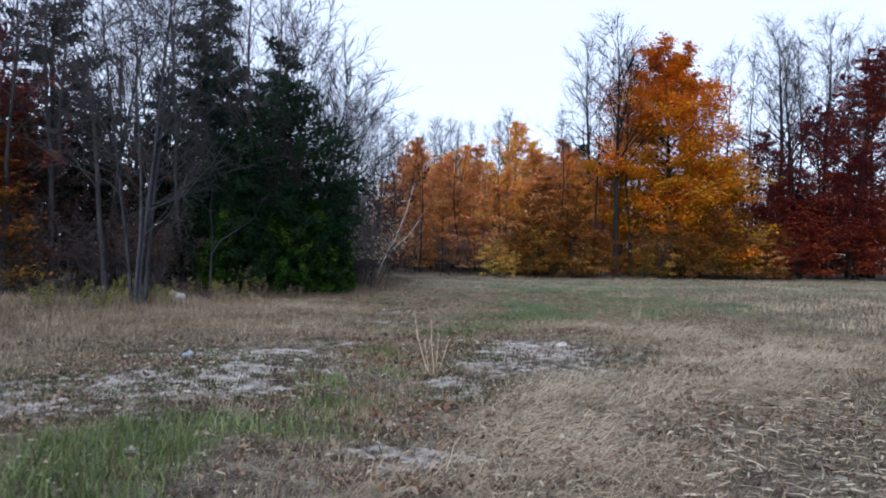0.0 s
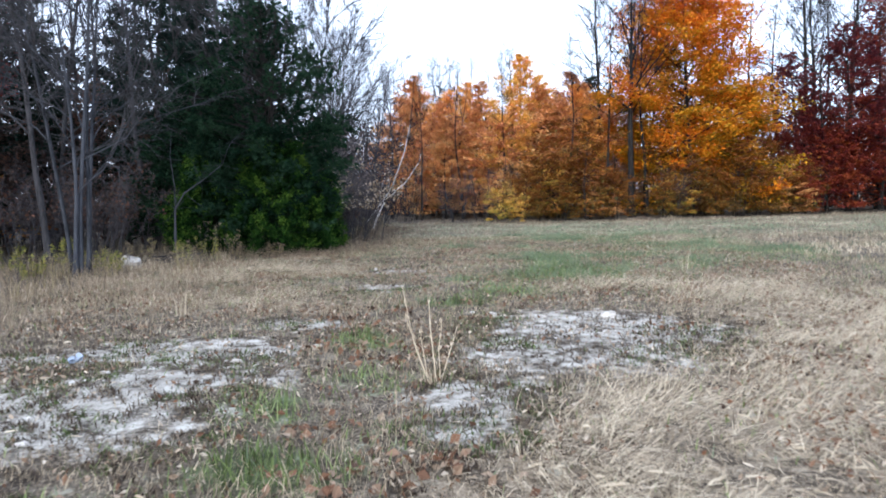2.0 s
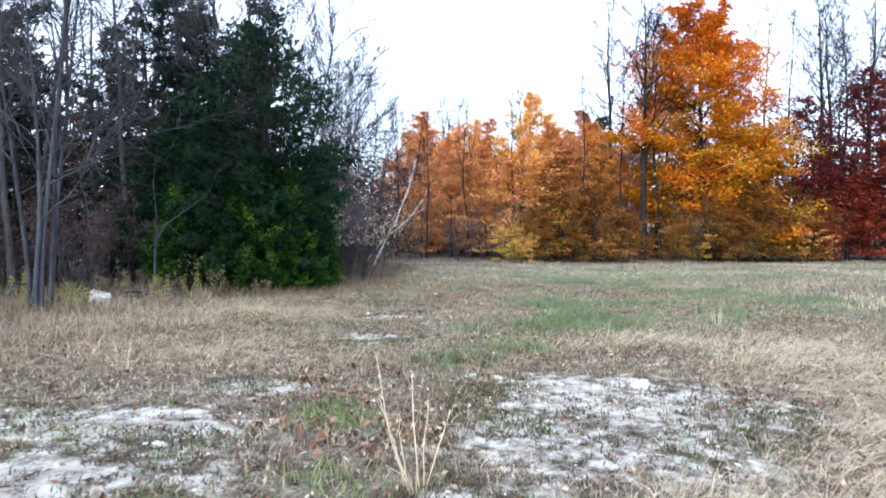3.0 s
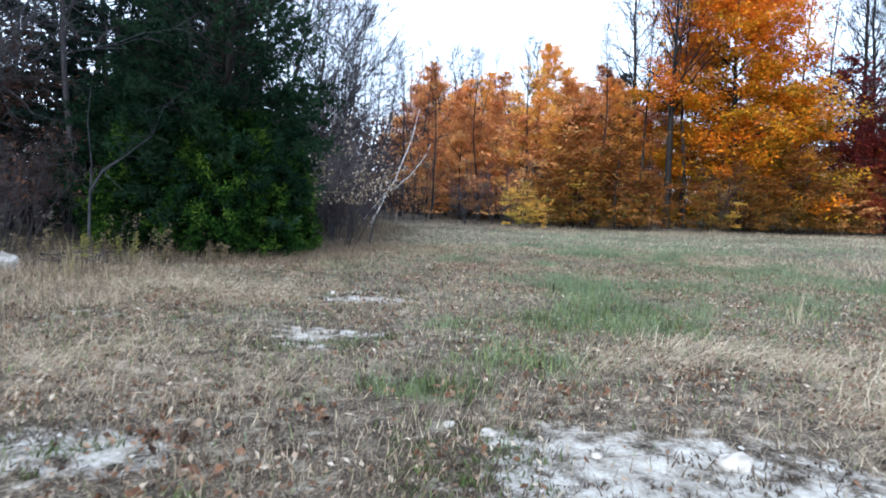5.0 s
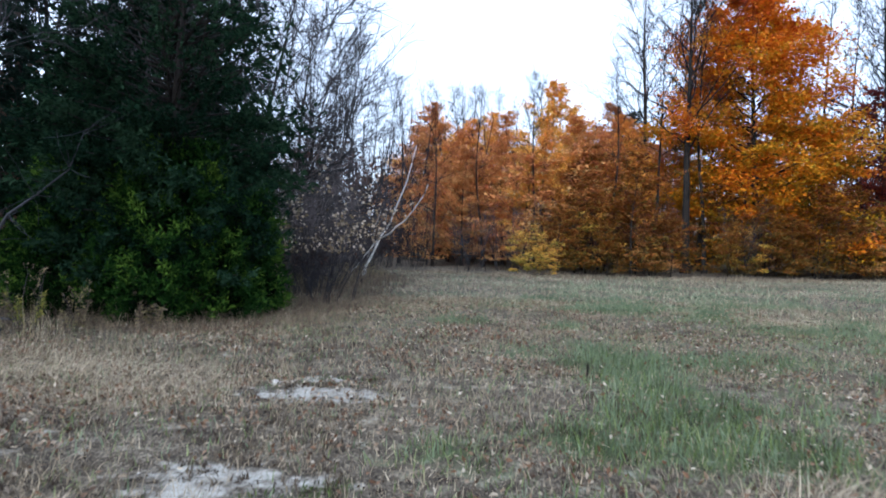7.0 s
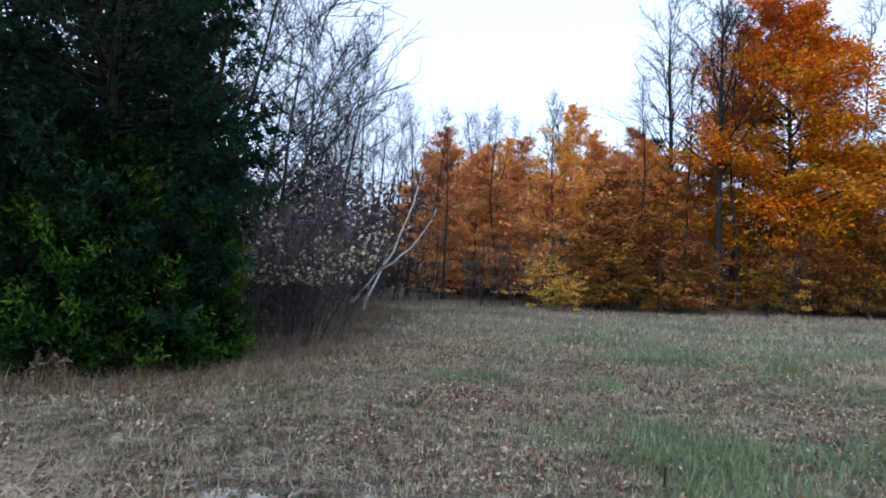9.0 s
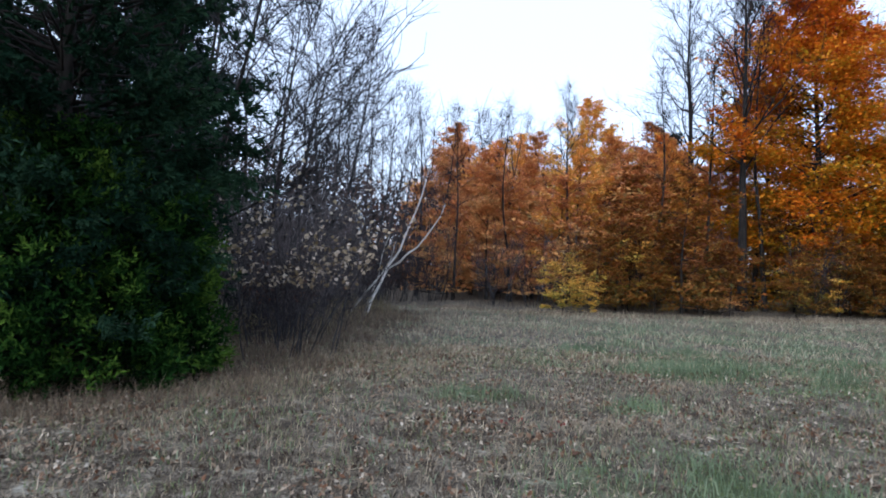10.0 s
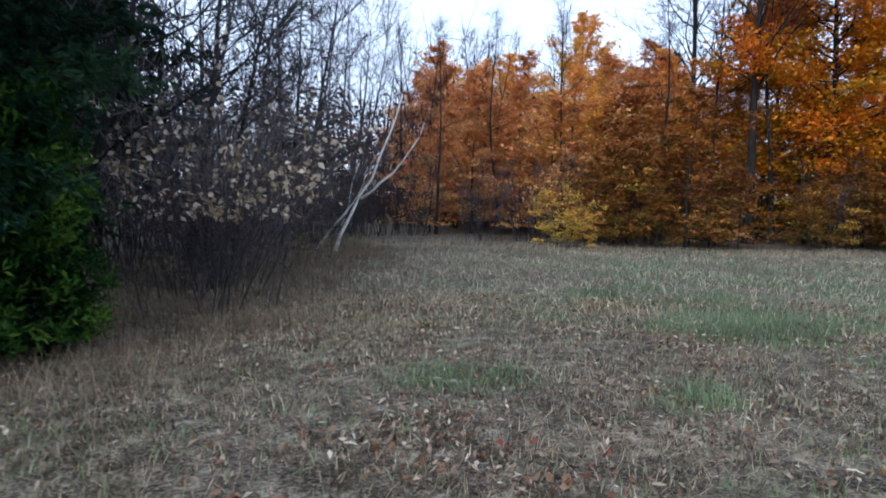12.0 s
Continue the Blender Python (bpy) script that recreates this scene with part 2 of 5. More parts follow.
def grow(rng, height, radius, limbs, first, reach, up, subs, twigs, lean=(0, 0), wander=0.06, rise=0.05, twig_len=0.5, sides=7, level=1.0, twig_r=0.0055, fan=0.65):
    """A tree's skeleton: (trunk and limbs, branches and twigs, tips). first: where the limbs begin; reach(f): a limb's length at f of the height; up(f): its climb."""
    t = bent(rng, (0, 0, -0.1), (lean[0], lean[1], 1), height, 14, wander * 0.45, 0.02)
    tr = radius * (1 - np.linspace(0, 1, 15) ** 0.9 * 0.93)
    tr[0] *= 1.35
    big, fine, tips = [(t, tr, sides)], [], []
    for k in range(limbs):
        f = first + (1 - first) * ((k + rng.uniform()) / limbs) ** 0.9 * 0.98
        i = min(int(f * 14), 13)
        q = t[i] + (t[i + 1] - t[i]) * (f * 14 - i)
        az = k * 2.4 + rng.uniform(-0.5, 0.5)
        e = up(f) + rng.uniform(-0.15, 0.15)
        L = reach(f) * rng.uniform(0.7, 1.2)
        line = bent(rng, q, (math.cos(az) * math.cos(e), math.sin(az) * math.cos(e), math.sin(e)), L, 6, wander * 2.2, rise)
        lr = np.linspace(max(0.012, tr[i] * 0.42), 0.006, 7)
        big.append((line, lr, 4))
        for _ in range(subs):
            g = rng.uniform(0.2, 1.0)
            j = min(int(g * 6), 5)
            o = line[j] + (line[j + 1] - line[j]) * (g * 6 - j)
            d = unit((unit(line[j + 1] - line[j]) + rng.normal(size=3) * fan) * np.array([1, 1, level]) + np.array([0, 0, rise * 2]))
            sl = bent(rng, o, d, L * rng.uniform(0.25, 0.5) * (1.15 - 0.5 * g), 3, wander * 2.5, rise)
            fine.append((sl, np.linspace(max(twig_r * 1.5, lr[j] * 0.5), twig_r * 0.8, 4), 3))
            tips.append(sl)
            for _ in range(twigs):
                h = rng.uniform(0.25, 1.0)
                jj = min(int(h * 3), 2)
                oo = sl[jj] + (sl[jj + 1] - sl[jj]) * (h * 3 - jj)
                dd = unit(unit(sl[jj + 1] - sl[jj]) + rng.normal(size=3) * 0.55 + np.array([0, 0, rise * 2]))
                tl = twig_len * rng.uniform(0.4, 1.2)
                half = oo + dd * tl * 0.5
                tw = np.array([oo, half, half + unit(dd + rng.normal(size=3) * 0.35) * tl * 0.5])
                fine.append((tw, np.array([twig_r, twig_r * 0.75, twig_r * 0.4]), 3))
    return big, fine, tips


def plant(name, label, category, x, y, z=0.0, group=""):
    root = new(name)
    root.empty_display_size = 0.3
    root.matrix_basis = pose(x, y, z + float(swell(x, y)))
    return tagged(root, label, category, group)


def set_copies(proto, places, label=""):
    """Copies of a thing at (x, y, turn, scale); the first place takes the thing itself."""
    for k, (x, y, turn, s) in enumerate(places):
        m = pose(x, y, float(swell(x, y)), 0, 0, turn) @ Matrix.Scale(s, 4)
        if k == 0:
            proto.matrix_basis = m
        else:
            c = copy_thing(proto, pose(0, 0, 0))
            c.matrix_basis = m


def bare_tree(seed, height, radius, name="bare_tree", twig_bark=TWIG, label="leafless grey-barked tree with fine bare twigs", bark=GREY_BARK, limbs=22, first=0.3, spread=0.3, subs=9, twigs=5, lean=(0, 0), group="bare trees at the wood's edge", twig_r=0.005):
    rng = np.random.default_rng(seed)
    big, fine, _ = grow(rng, height, radius, limbs, first, lambda f: height * spread * (1.15 - f * 0.85), lambda f: 0.55 + 0.5 * f, subs, twigs, lean, 0.07, 0.05, height * 0.055, 7, 1.0, twig_r)
    root = plant(name, label, "tree", 0, 0, 0, group)
    part("trunk", mesh_of("trunk", *tubes(big), bark, smooth=True), root)
    part("crown", mesh_of("crown", *tubes(fine), twig_bark), root, "thin bare brown twigs")
    return root


def leafy_tree(seed, name, label, height, radius, material, count, size, first=0.12, spread=0.36, layer=0.35, limbs=26, subs=7, top_tint=0.75, low_tint=0.25, bark=DARK_BARK, group="autumn trees at the wood's edge", up=None, profile=None, wild=0.22):
    rng = np.random.default_rng(seed)
    prof = profile or (lambda f: math.sin(min(1.0, max(0.05, (1.06 - f) / 0.75)) * math.pi / 2))
    big, fine, tips = grow(rng, height, radius, limbs, first, lambda f: height * spread * prof(f), up or (lambda f: 0.12 + 0.85 * f), subs, 1, (0, 0), 0.06, 0.02, height * 0.05, 7, 0.4)
    root = plant(name, label, "tree", 0, 0, 0, group)
    part("trunk", mesh_of("trunk", *tubes(big + fine), bark, smooth=True), root)
    n = len(tips)
    each = rng.integers(0, n, count)
    along = rng.uniform(0.1, 1.05, count)
    p = np.array([s[[0, 1, 2, 3]] for s in tips])
    j = np.minimum((along * 3).astype(int), 2)
    w = (along * 3 - j)[:, None]
    at = p[each, j] * (1 - w) + p[each, j + 1] * w
    span = np.linalg.norm(p[each, 3] - p[each, 0], axis=1)[:, None]
    at = at + rng.normal(size=(count, 3)) * np.array([1.0, 1.0, layer * 0.9]) * (0.19 * span + 0.08)
    at[:, 2] -= 0.10 * np.abs(rng.normal(size=count)) * span[:, 0]
    keep = (at[:, 2] > 0.4) & (rng.uniform(size=count) > 0.75 * np.clip(at[:, 2] / height - 0.55, 0, 1) / 0.45)
    each, at = each[keep], at[keep]
    clump = rng.normal(size=n)[each] * wild * 0.55
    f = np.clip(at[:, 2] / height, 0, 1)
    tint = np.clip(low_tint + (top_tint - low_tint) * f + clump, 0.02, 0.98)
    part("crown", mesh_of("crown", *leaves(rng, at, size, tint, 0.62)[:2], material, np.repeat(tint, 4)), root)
    return root


# ---- the covers of the field: bare sand, green grass, straw ----
def lattice(x, y, scale, seed):
    x, y = np.asarray(x) / scale, np.asarray(y) / scale
    i, j = np.floor(x), np.floor(y)
    u, v = x - i, y - j
    u, v = u * u * (3 - 2 * u), v * v * (3 - 2 * v)

    def h(a, b):
        s = np.sin(a * 127.1 + b * 311.7 + seed * 74.7) * 43758.5453
        return s - np.floor(s)

    return (h(i, j) * (1 - u) + h(i + 1, j) * u) * (1 - v) + (h(i, j + 1) * (1 - u) + h(i + 1, j + 1) * u) * v


def rough_noise(x, y, seed):
    return lattice(x, y, 1.1, seed) * 0.5 + lattice(x, y, 0.42, seed + 1) * 0.3 + lattice(x, y, 0.17, seed + 2) * 0.2


def patches(x, y, spots, soft=0.0):
    v = np.zeros(np.shape(x))
    for cx, cy, rx, ry, s in spots:
        d = np.sqrt(((x - cx) / rx) ** 2 + ((y - cy) / ry) ** 2)
        v = np.maximum(v, s * np.clip((1.45 + soft - d) / (1 + soft * 2), 0, 1))
    return v


SAND = [(-3.2, 7.2, 1.4, 0.75, 0.95), (-4.6, 6.9, 1.0, 0.7, 0.9), (-2.3, 8.4, 0.9, 0.45, 0.8), (-3.5, 6.1, 1.1, 0.45, 0.85), (-0.3, 5.1, 0.5, 0.3, 0.75), (-3.9, 9.0, 0.8, 0.4, 0.7), (-2.3, 9.2, 0.75, 0.6, 1), (-2.9, 9.3, 0.6, 0.4, 0.9), (-2.3, 7.3, 0.5, 0.35, 0.6),
        (1.5, 10.2, 1.2, 1.0, 0.88), (0.85, 9.2, 0.9, 0.9, 0.92), (2.1, 9.8, 0.8, 0.8, 0.85), (1.7, 8.9, 0.8, 0.5, 0.8), (0.3, 8.0, 0.5, 0.7, 0.8), (0.1, 7.1, 0.35, 0.4, 0.8), (0.9, 11.1, 0.7, 0.35, 0.65), (-1.7, 10.7, 0.45, 0.3, 0.75),
        (-0.92, 16.25, 0.75, 0.25, 1), (-0.9, 14.0, 0.55, 0.3, 0.5), (-1.1, 13.4, 0.4, 0.25, 0.7), (-3.4, 14.5, 0.8, 0.3, 0.6), (-1.1, 16.9, 0.5, 0.15, 0.7)]
GRASS_NEAR = [(-1.7, 5.7, 0.9, 0.35, 0.75), (-0.95, 6.5, 0.4, 0.3, 0.55), (-0.2, 7.3, 0.35, 0.4, 0.5), (-0.6, 9.6, 0.5, 0.5, 0.65), (-3.0, 3.6, 1.0, 0.5, 0.8), (0.15, 11.2, 0.5, 0.35, 0.6),
              (0.9, 13.3, 0.6, 0.5, 0.6), (1.2, 16.6, 0.7, 0.6, 0.6), (-2.0, 19.8, 0.6, 0.4, 0.55), (2.3, 21.5, 0.5, 0.4, 0.6), (-1.1, 5.5, 0.55, 0.35, 1), (-2.2, 5.1, 0.8, 0.4, 0.9),
              (-2.3, 4.1, 0.8, 0.5, 0.9), (-1.3, 7.7, 0.4, 0.3, 0.65), (0.5, 12.3, 0.7, 0.4, 0.9), (-0.3, 12.3, 0.7, 0.5, 0.7), (0.3, 13.2, 0.6, 0.5, 0.7)]
GRASS_FAR = [(-1.6, 7.7, 0.7, 0.35, 1), (-0.85, 8.4, 0.45, 0.35, 0.9), (-0.5, 11.9, 0.5, 0.35, 0.7), (2.6, 15.4, 1.3, 1.0, 1), (3.5, 16.0, 1.5, 1.2, 1), (0.4, 14.6, 0.45, 0.5, 0.8),
             (3.2, 24.7, 1.6, 1.1, 0.9), (4.6, 24.3, 1.6, 1.2, 0.9), (3.4, 18.0, 2.2, 1.6, 0.75), (8.7, 20.5, 4.0, 2.2, 0.6), (6.0, 32.0, 7.0, 5.5, 0.72), (14, 31, 7, 6, 0.65),
             (4.5, 27.5, 2.6, 2.0, 0.85), (0.3, 21.8, 0.5, 0.4, 0.6), (-0.6, 20.5, 0.4, 0.3, 0.5), (2.2, 19.3, 0.5, 0.3, 0.55)]
GRASS = GRASS_NEAR + GRASS_FAR
STRAW = [(3.2, 13.5, 1.3, 0.6, 0.85), (0.9, 5.7, 0.95, 1.7, 1), (2.0, 7.2, 0.9, 1.0, 0.9), (0.0, 4.2, 0.7, 0.7, 0.8), (3.4, 8.8, 1.4, 2.0, 0.9), (5.0, 11, 2.2, 2.5, 0.9), (1.5, 7.3, 0.8, 0.7, 1), (6.9, 23.0, 1.6, 0.8, 1), (4.4, 13.0, 1.5, 0.8, 0.8), (1.8, 13.2, 1.0, 0.6, 0.7), (-3.5, 16.5, 2.2, 1.2, 0.75), (-2.5, 12.6, 2, 1.2, 0.6), (1.6, 20.6, 0.9, 0.5, 0.5)]


def covers(x, y):
    n = rough_noise(x, y, 3) - 0.5
    sand = np.clip(patches(x, y, SAND) + n * 1.4 * (patches(x, y, SAND) > 0), 0, 1)
    lawn = patches(x, y, GRASS, 0.35)
    green = np.clip(lawn + (rough_noise(x, y, 9) - 0.56) * 2.5 * np.clip(lawn * 2.5, 0, 1), 0, 1) * (1 - sand)
    straw = np.clip(patches(x, y, STRAW) + (rough_noise(x, y, 17) - 0.5) * 0.5, 0, 1) * (1 - sand) * (1 - green * 0.7)
    return sand, green, straw


def swell(x, y):
    """Height of the ground."""
    near = np.clip(1 - np.hypot(x, y - 18) / 70, 0, 1)
    fall = np.clip((np.asarray(y, float) - 18) / 22, 0, 1)
    return ((lattice(x, y, 2.6, 31) - 0.5) * 0.06 + (lattice(x, y, 0.7, 33) - 0.5) * 0.035) * near - 0.045 - 0.15 * fall * fall * (3 - 2 * fall)


def ground():
    def steps(lo, hi, fine, far):
        mid = np.arange(lo, hi, fine)
        out = fine * 1.22 ** np.arange(1, 60)
        out = np.cumsum(out)
        out = out[out < far]
        return np.concatenate([lo - out[::-1], mid, hi + out])

    xs, ys = steps(-9, 12, 0.16, 900), steps(1, 30, 0.16, 900)
    gx, gy = np.meshgrid(xs, ys)
    v = np.stack([gx, gy, swell(gx, gy)], -1).reshape(-1, 3)
    w = len(xs)
    i, j = np.meshgrid(np.arange(len(ys) - 1), np.arange(w - 1), indexing="ij")
    a = i * w + j
    me = mesh_of("ground", v, np.stack([a, a + 1, a + 1 + w, a + w], -1).reshape(-1, 4), SOIL, smooth=True)
    for key, val in zip(("sand", "green", "straw"), covers(v[:, 0], v[:, 1])):
        me.attributes.new(key, "FLOAT", "POINT").data.foreach_set("value", val.astype(np.float32))
    tagged(new("ground", me), "mown field of dry grass with bare sandy patches", "ground", kind="structure")


ground()


def blades(rng, x, y, length, width, tint, lean, heading=None):
    """Bent grass blades: a quad and a quad tapering to the tip."""
    n = len(x)
    az = rng.uniform(0, 2 * np.pi, n) if heading is None else heading
    d = np.stack([np.cos(az), np.sin(az), np.zeros(n)], -1)
    s = np.stack([-np.sin(az), np.cos(az), np.zeros(n)], -1)
    turn = rng.uniform(-1, 1, n)[:, None]
    s = unit(s + d * turn)
    up = np.array([0, 0, 1.0])
    p = np.stack([x, y, swell(x, y) - 0.01], -1)
    L, W, q = length[:, None], (width * rng.uniform(0.6, 1.3, n))[:, None], np.clip(lean, 0, 1.5)[:, None]
    bow = q * (0.55 + 0.28 * np.clip(q - 0.6, 0, 1))
    mid = p + (up * np.cos(bow) + d * np.sin(bow)) * L * 0.5
    tip = mid + (up * np.cos(q * 1.25) + d * np.sin(q * 1.25)) * L * 0.5
    tip[:, 2] = np.maximum(tip[:, 2], p[:, 2] + 0.015)
    v = np.stack([p - s * W, p + s * W, mid + s * W * 0.8, mid - s * W * 0.8, tip + s * W * 0.15, tip - s * W * 0.15], 1).reshape(-1, 3)
    k = np.arange(n)[:, None] * 6
    f = np.stack([k + [0, 1, 2, 3], k + [3, 2, 4, 5]], 1).reshape(-1, 4)
    return v, f, np.repeat(tint, 6)


def stuff(name, label, category, data, material):
    v, f, t = data
    return tagged(new(name, mesh_of(name, v, f, material, t)), label, category, kind="stuff")


def sow(rng, n, x0, x1, y0, y1, bias=1.0):
    """Random places, thicker towards the small y."""
    return rng.uniform(x0, x1, n), y0 + (y1 - y0) * rng.uniform(0, 1, n) ** bias


def grass_fields():
    rng = np.random.default_rng(5)
    # dry grass round the path
    x, y = sow(rng, 270000, -7.5, 8.5, 2.0, 27, 1.25)
    sand, green, straw = covers(x, y)
    tuft = np.clip((lattice(x, y, 0.24, 41) * 0.55 + lattice(x, y, 0.8, 43) * 0.6 - 0.32) * 2.2, 0, 1.2)
    keep = rng.uniform(size=len(x)) < np.clip(0.10 + straw * 0.6 + tuft * 0.75 - green * 0.6, 0.0, 1) * np.where(sand > 0.45, 0.30 * (lattice(x, y, 0.35, 45) > 0.5) + 0.05, 1)
    keep &= rng.uniform(size=len(x)) > 0.6 * np.clip(1.4 - np.hypot((x - 3.0) / 1.9, (y - 5.6) / 2.0), 0, 1)
    x, y, straw, tuft = x[keep], y[keep], straw[keep], tuft[keep]
    comb = -0.55 + (lattice(x, y, 1.3, 47) - 0.5) * 2.2 + rng.normal(size=len(x)) * 0.45
    az = np.where(rng.uniform(size=len(x)) < 0.35 + 0.6 * straw, comb, rng.uniform(0, 6.28, len(x)))
    ln = rng.uniform(0.05, 0.17, len(x)) * (0.75 + 2.3 * straw) * (0.6 + 0.6 * tuft)
    stuff("dry_grass", "short dry tan grass, combed flat in places", "grass", blades(rng, x, y, ln, 0.0024, np.clip(0.18 + 0.55 * straw + 0.22 * tuft, 0, 1), 0.78 + 0.78 * straw + rng.normal(size=len(x)) * 0.22, az), DRY)
    # close short stubble under it all, greener further on
    x, y = sow(rng, 230000, -6.5, 8.5, 3, 27, 0.85)
    sand, green, straw = covers(x, y)
    keep = rng.uniform(size=len(x)) < np.where(sand > 0.45, 0.08, 0.55 + 0.6 * (lattice(x, y, 0.33, 53) - 0.4))
    x, y, green = x[keep], y[keep], green[keep]
    moss = lattice(x, y, 0.7, 55) * 0.6 + lattice(x, y, 2.2, 57) * 0.5
    isg = rng.uniform(size=len(x)) < np.clip(green + np.clip(moss - 0.42, 0, 1) * 1.4 * np.clip((y - 9) / 8, 0.25, 1), 0.03, 0.85)
    for which, lb, mt in ((~isg, "close grey-brown stubble of the mown field", DRY), (isg, "close green stubble of the mown field", GREEN)):
        a, b = x[which], y[which]
        n = len(a)
        az, tilt = rng.uniform(0, 6.28, n), rng.uniform(0.15, 1.25, n)
        d = np.stack([np.cos(az) * np.sin(tilt), np.sin(az) * np.sin(tilt), np.cos(tilt)], -1)
        w = unit(np.stack([-np.sin(az), np.cos(az), np.zeros(n)], -1) + rng.normal(size=(n, 3)) * 0.3) * (0.0034 * rng.uniform(0.6, 1.4, n))[:, None]
        p = np.stack([a, b, swell(a, b) - 0.006], -1)
        tip = p + d * rng.uniform(0.03, 0.10, n)[:, None]
        v = np.stack([p - w, p + w, tip + w * 0.3, tip - w * 0.3], 1).reshape(-1, 3)
        hue = np.clip(0.52 + 0.5 * (lattice(a, b, 0.45, 59) - 0.5) + rng.normal(size=n) * 0.1, 0, 1)
        stuff("stubble", lb, "grass", (v, np.arange(4 * n).reshape(-1, 4), np.repeat(hue, 4)), mt)
    # green tufts
    x, y = sow(rng, 190000, -6, 9, 3.0, 28, 1.1)
    sand, green, straw = covers(x, y)
    keep = rng.uniform(size=len(x)) < np.clip(green * 1.35 - 0.1, np.where(y > 12, 0.13, 0.045), 1) * np.where(sand > 0.4, 0.2, 1)
    x, y, green = x[keep], y[keep], green[keep]
    cool = rng.uniform(size=len(x)) < np.clip((y - 9) / 10, 0.1, 1)
    for which, lb, mt in ((~cool, "patchy green grass in the dry field", GREEN), (cool, "patchy grey-green grass in the dry field", TEAL)):
        a, b, g = x[which], y[which], green[which]
        stuff("green_grass", lb, "grass", blades(rng, a, b, rng.uniform(0.05, 0.15, len(a)) * (0.75 + 0.8 * g), 0.005, np.clip(0.5 - 0.2 * g + 0.5 * (lattice(a, b, 0.6, 51) - 0.5), 0, 1), rng.uniform(0.2, 0.9, len(a))), mt)
    # the far field, with wider and taller blades
    x, y = sow(rng, 90000, -9, 32, 24, 47, 1.0)
    keep = (y < 40.5 + np.maximum(0, x - 14) * 0.35) & (x > -4.4 - np.maximum(0, 27 - y) * 0.6)
    x, y = x[keep], y[keep]
    sand, green, straw = covers(x, y)
    isg = rng.uniform(size=len(x)) < 0.18 + green * 0.5 + 0.45 * np.clip(lattice(x, y, 2.6, 67) - 0.42, 0, 1)
    for which, nm, lb, mt, base in ((~isg, "dry_grass", "pale dry grass of the far field", DRY, 0.5), (isg, "green_grass", "grey-green grass of the far field", TEAL, 0.6)):
        a, b = x[which], y[which]
        stuff(nm, lb, "grass", blades(rng, a, b, rng.uniform(0.07, 0.18, len(a)), 0.007, np.clip(base + 0.5 * (lattice(a, b, 1.7, 61) - 0.5), 0, 1), rng.uniform(0.5, 1.3, len(a))), mt)
    # the field away to the right
    x, y = sow(rng, 42000, 8, 30, 6, 26, 1.0)
    t = lattice(x, y, 1.4, 65)
    stuff("dry_grass", "pale dry grass of the far field", "grass", blades(rng, x, y, rng.uniform(0.08, 0.2, len(x)), 0.008, np.clip(0.36 + 0.5 * (t - 0.4), 0, 1), rng.uniform(0.4, 1.2, len(x))), DRY)
    # an uncut fringe before the autumn wood
    x = rng.uniform(-3, 30, 8000)
    y = np.interp(x, [-3, 3, 14, 30], [40.6, 38.8, 40.6, 46.5]) + rng.normal(size=len(x)) * 0.55
    t = lattice(x, y, 0.9, 69)
    stuff("tall_grass", "uncut pale grass along the foot of the wood", "grass", blades(rng, x, y, rng.uniform(0.10, 0.34, len(x)) * (0.2 + 1.1 * t), 0.007, np.clip(0.2 + 0.4 * t, 0, 1), rng.uniform(0.1, 0.9, len(x))), DRY)
    # taller weeds along the wood's left edge
    y = rng.uniform(11, 37, 24000)
    edge = np.interp(y, [11, 15, 19, 23, 27, 33, 37], [-7.2, -6.4, -5.0, -3.9, -3.3, -3.2, -2.9])
    x = edge - np.abs(rng.normal(size=len(y))) * 1.7 + rng.normal(size=len(y)) * 0.45
    t = lattice(x, y, 0.6, 71)
    keep = rng.uniform(size=len(x)) < 0.06 + 1.6 * np.clip(t - 0.35, 0, 1)
    x, y, t = x[keep], y[keep], t[keep]
    stuff("weeds", "knee-high brown and yellowing weeds along the wood", "weeds", blades(rng, x, y, rng.uniform(0.15, 0.62, len(x)) * (0.4 + t * 0.9), 0.004, np.clip(t * 1.1 - 0.25, 0, 1), rng.uniform(0.1, 1.0, len(x))), WEED)


def rough_verge():
    """Uncut rust-brown grass between the sand and the wood."""
    rng = np.random.default_rng(19)
    x, y = sow(rng, 48000, -15, -1.5, 8.5, 18.5, 1.0)
    t = lattice(x, y, 0.5, 201) * 0.55 + lattice(x, y, 1.7, 203) * 0.55
    inner = np.interp(y, [8.5, 10, 11.5, 14, 17, 20], [-7.0, -5.6, -3.2, -2.4, -3.6, -4.2])
    depth = np.clip((inner - x) / 2.5, 0, 1)
    keep = (rng.uniform(size=len(x)) < np.clip(t * 1.5 - 0.25, 0.05, 1) * np.clip(depth * 2 + 0.2, 0, 1)) & (x < inner) & (covers(x, y)[0] < 0.45)
    x, y, t, depth = x[keep], y[keep], t[keep], depth[keep]
    stuff("tall_grass", "uncut rust-brown grass between bare sand and the wood", "grass", blades(rng, x, y, rng.uniform(0.07, 0.22, len(x)) * (0.6 + 0.9 * depth), 0.0036, np.clip(t * 1.0 - 0.05, 0, 1), rng.uniform(0.5, 1.4, len(x))), RUSSET)


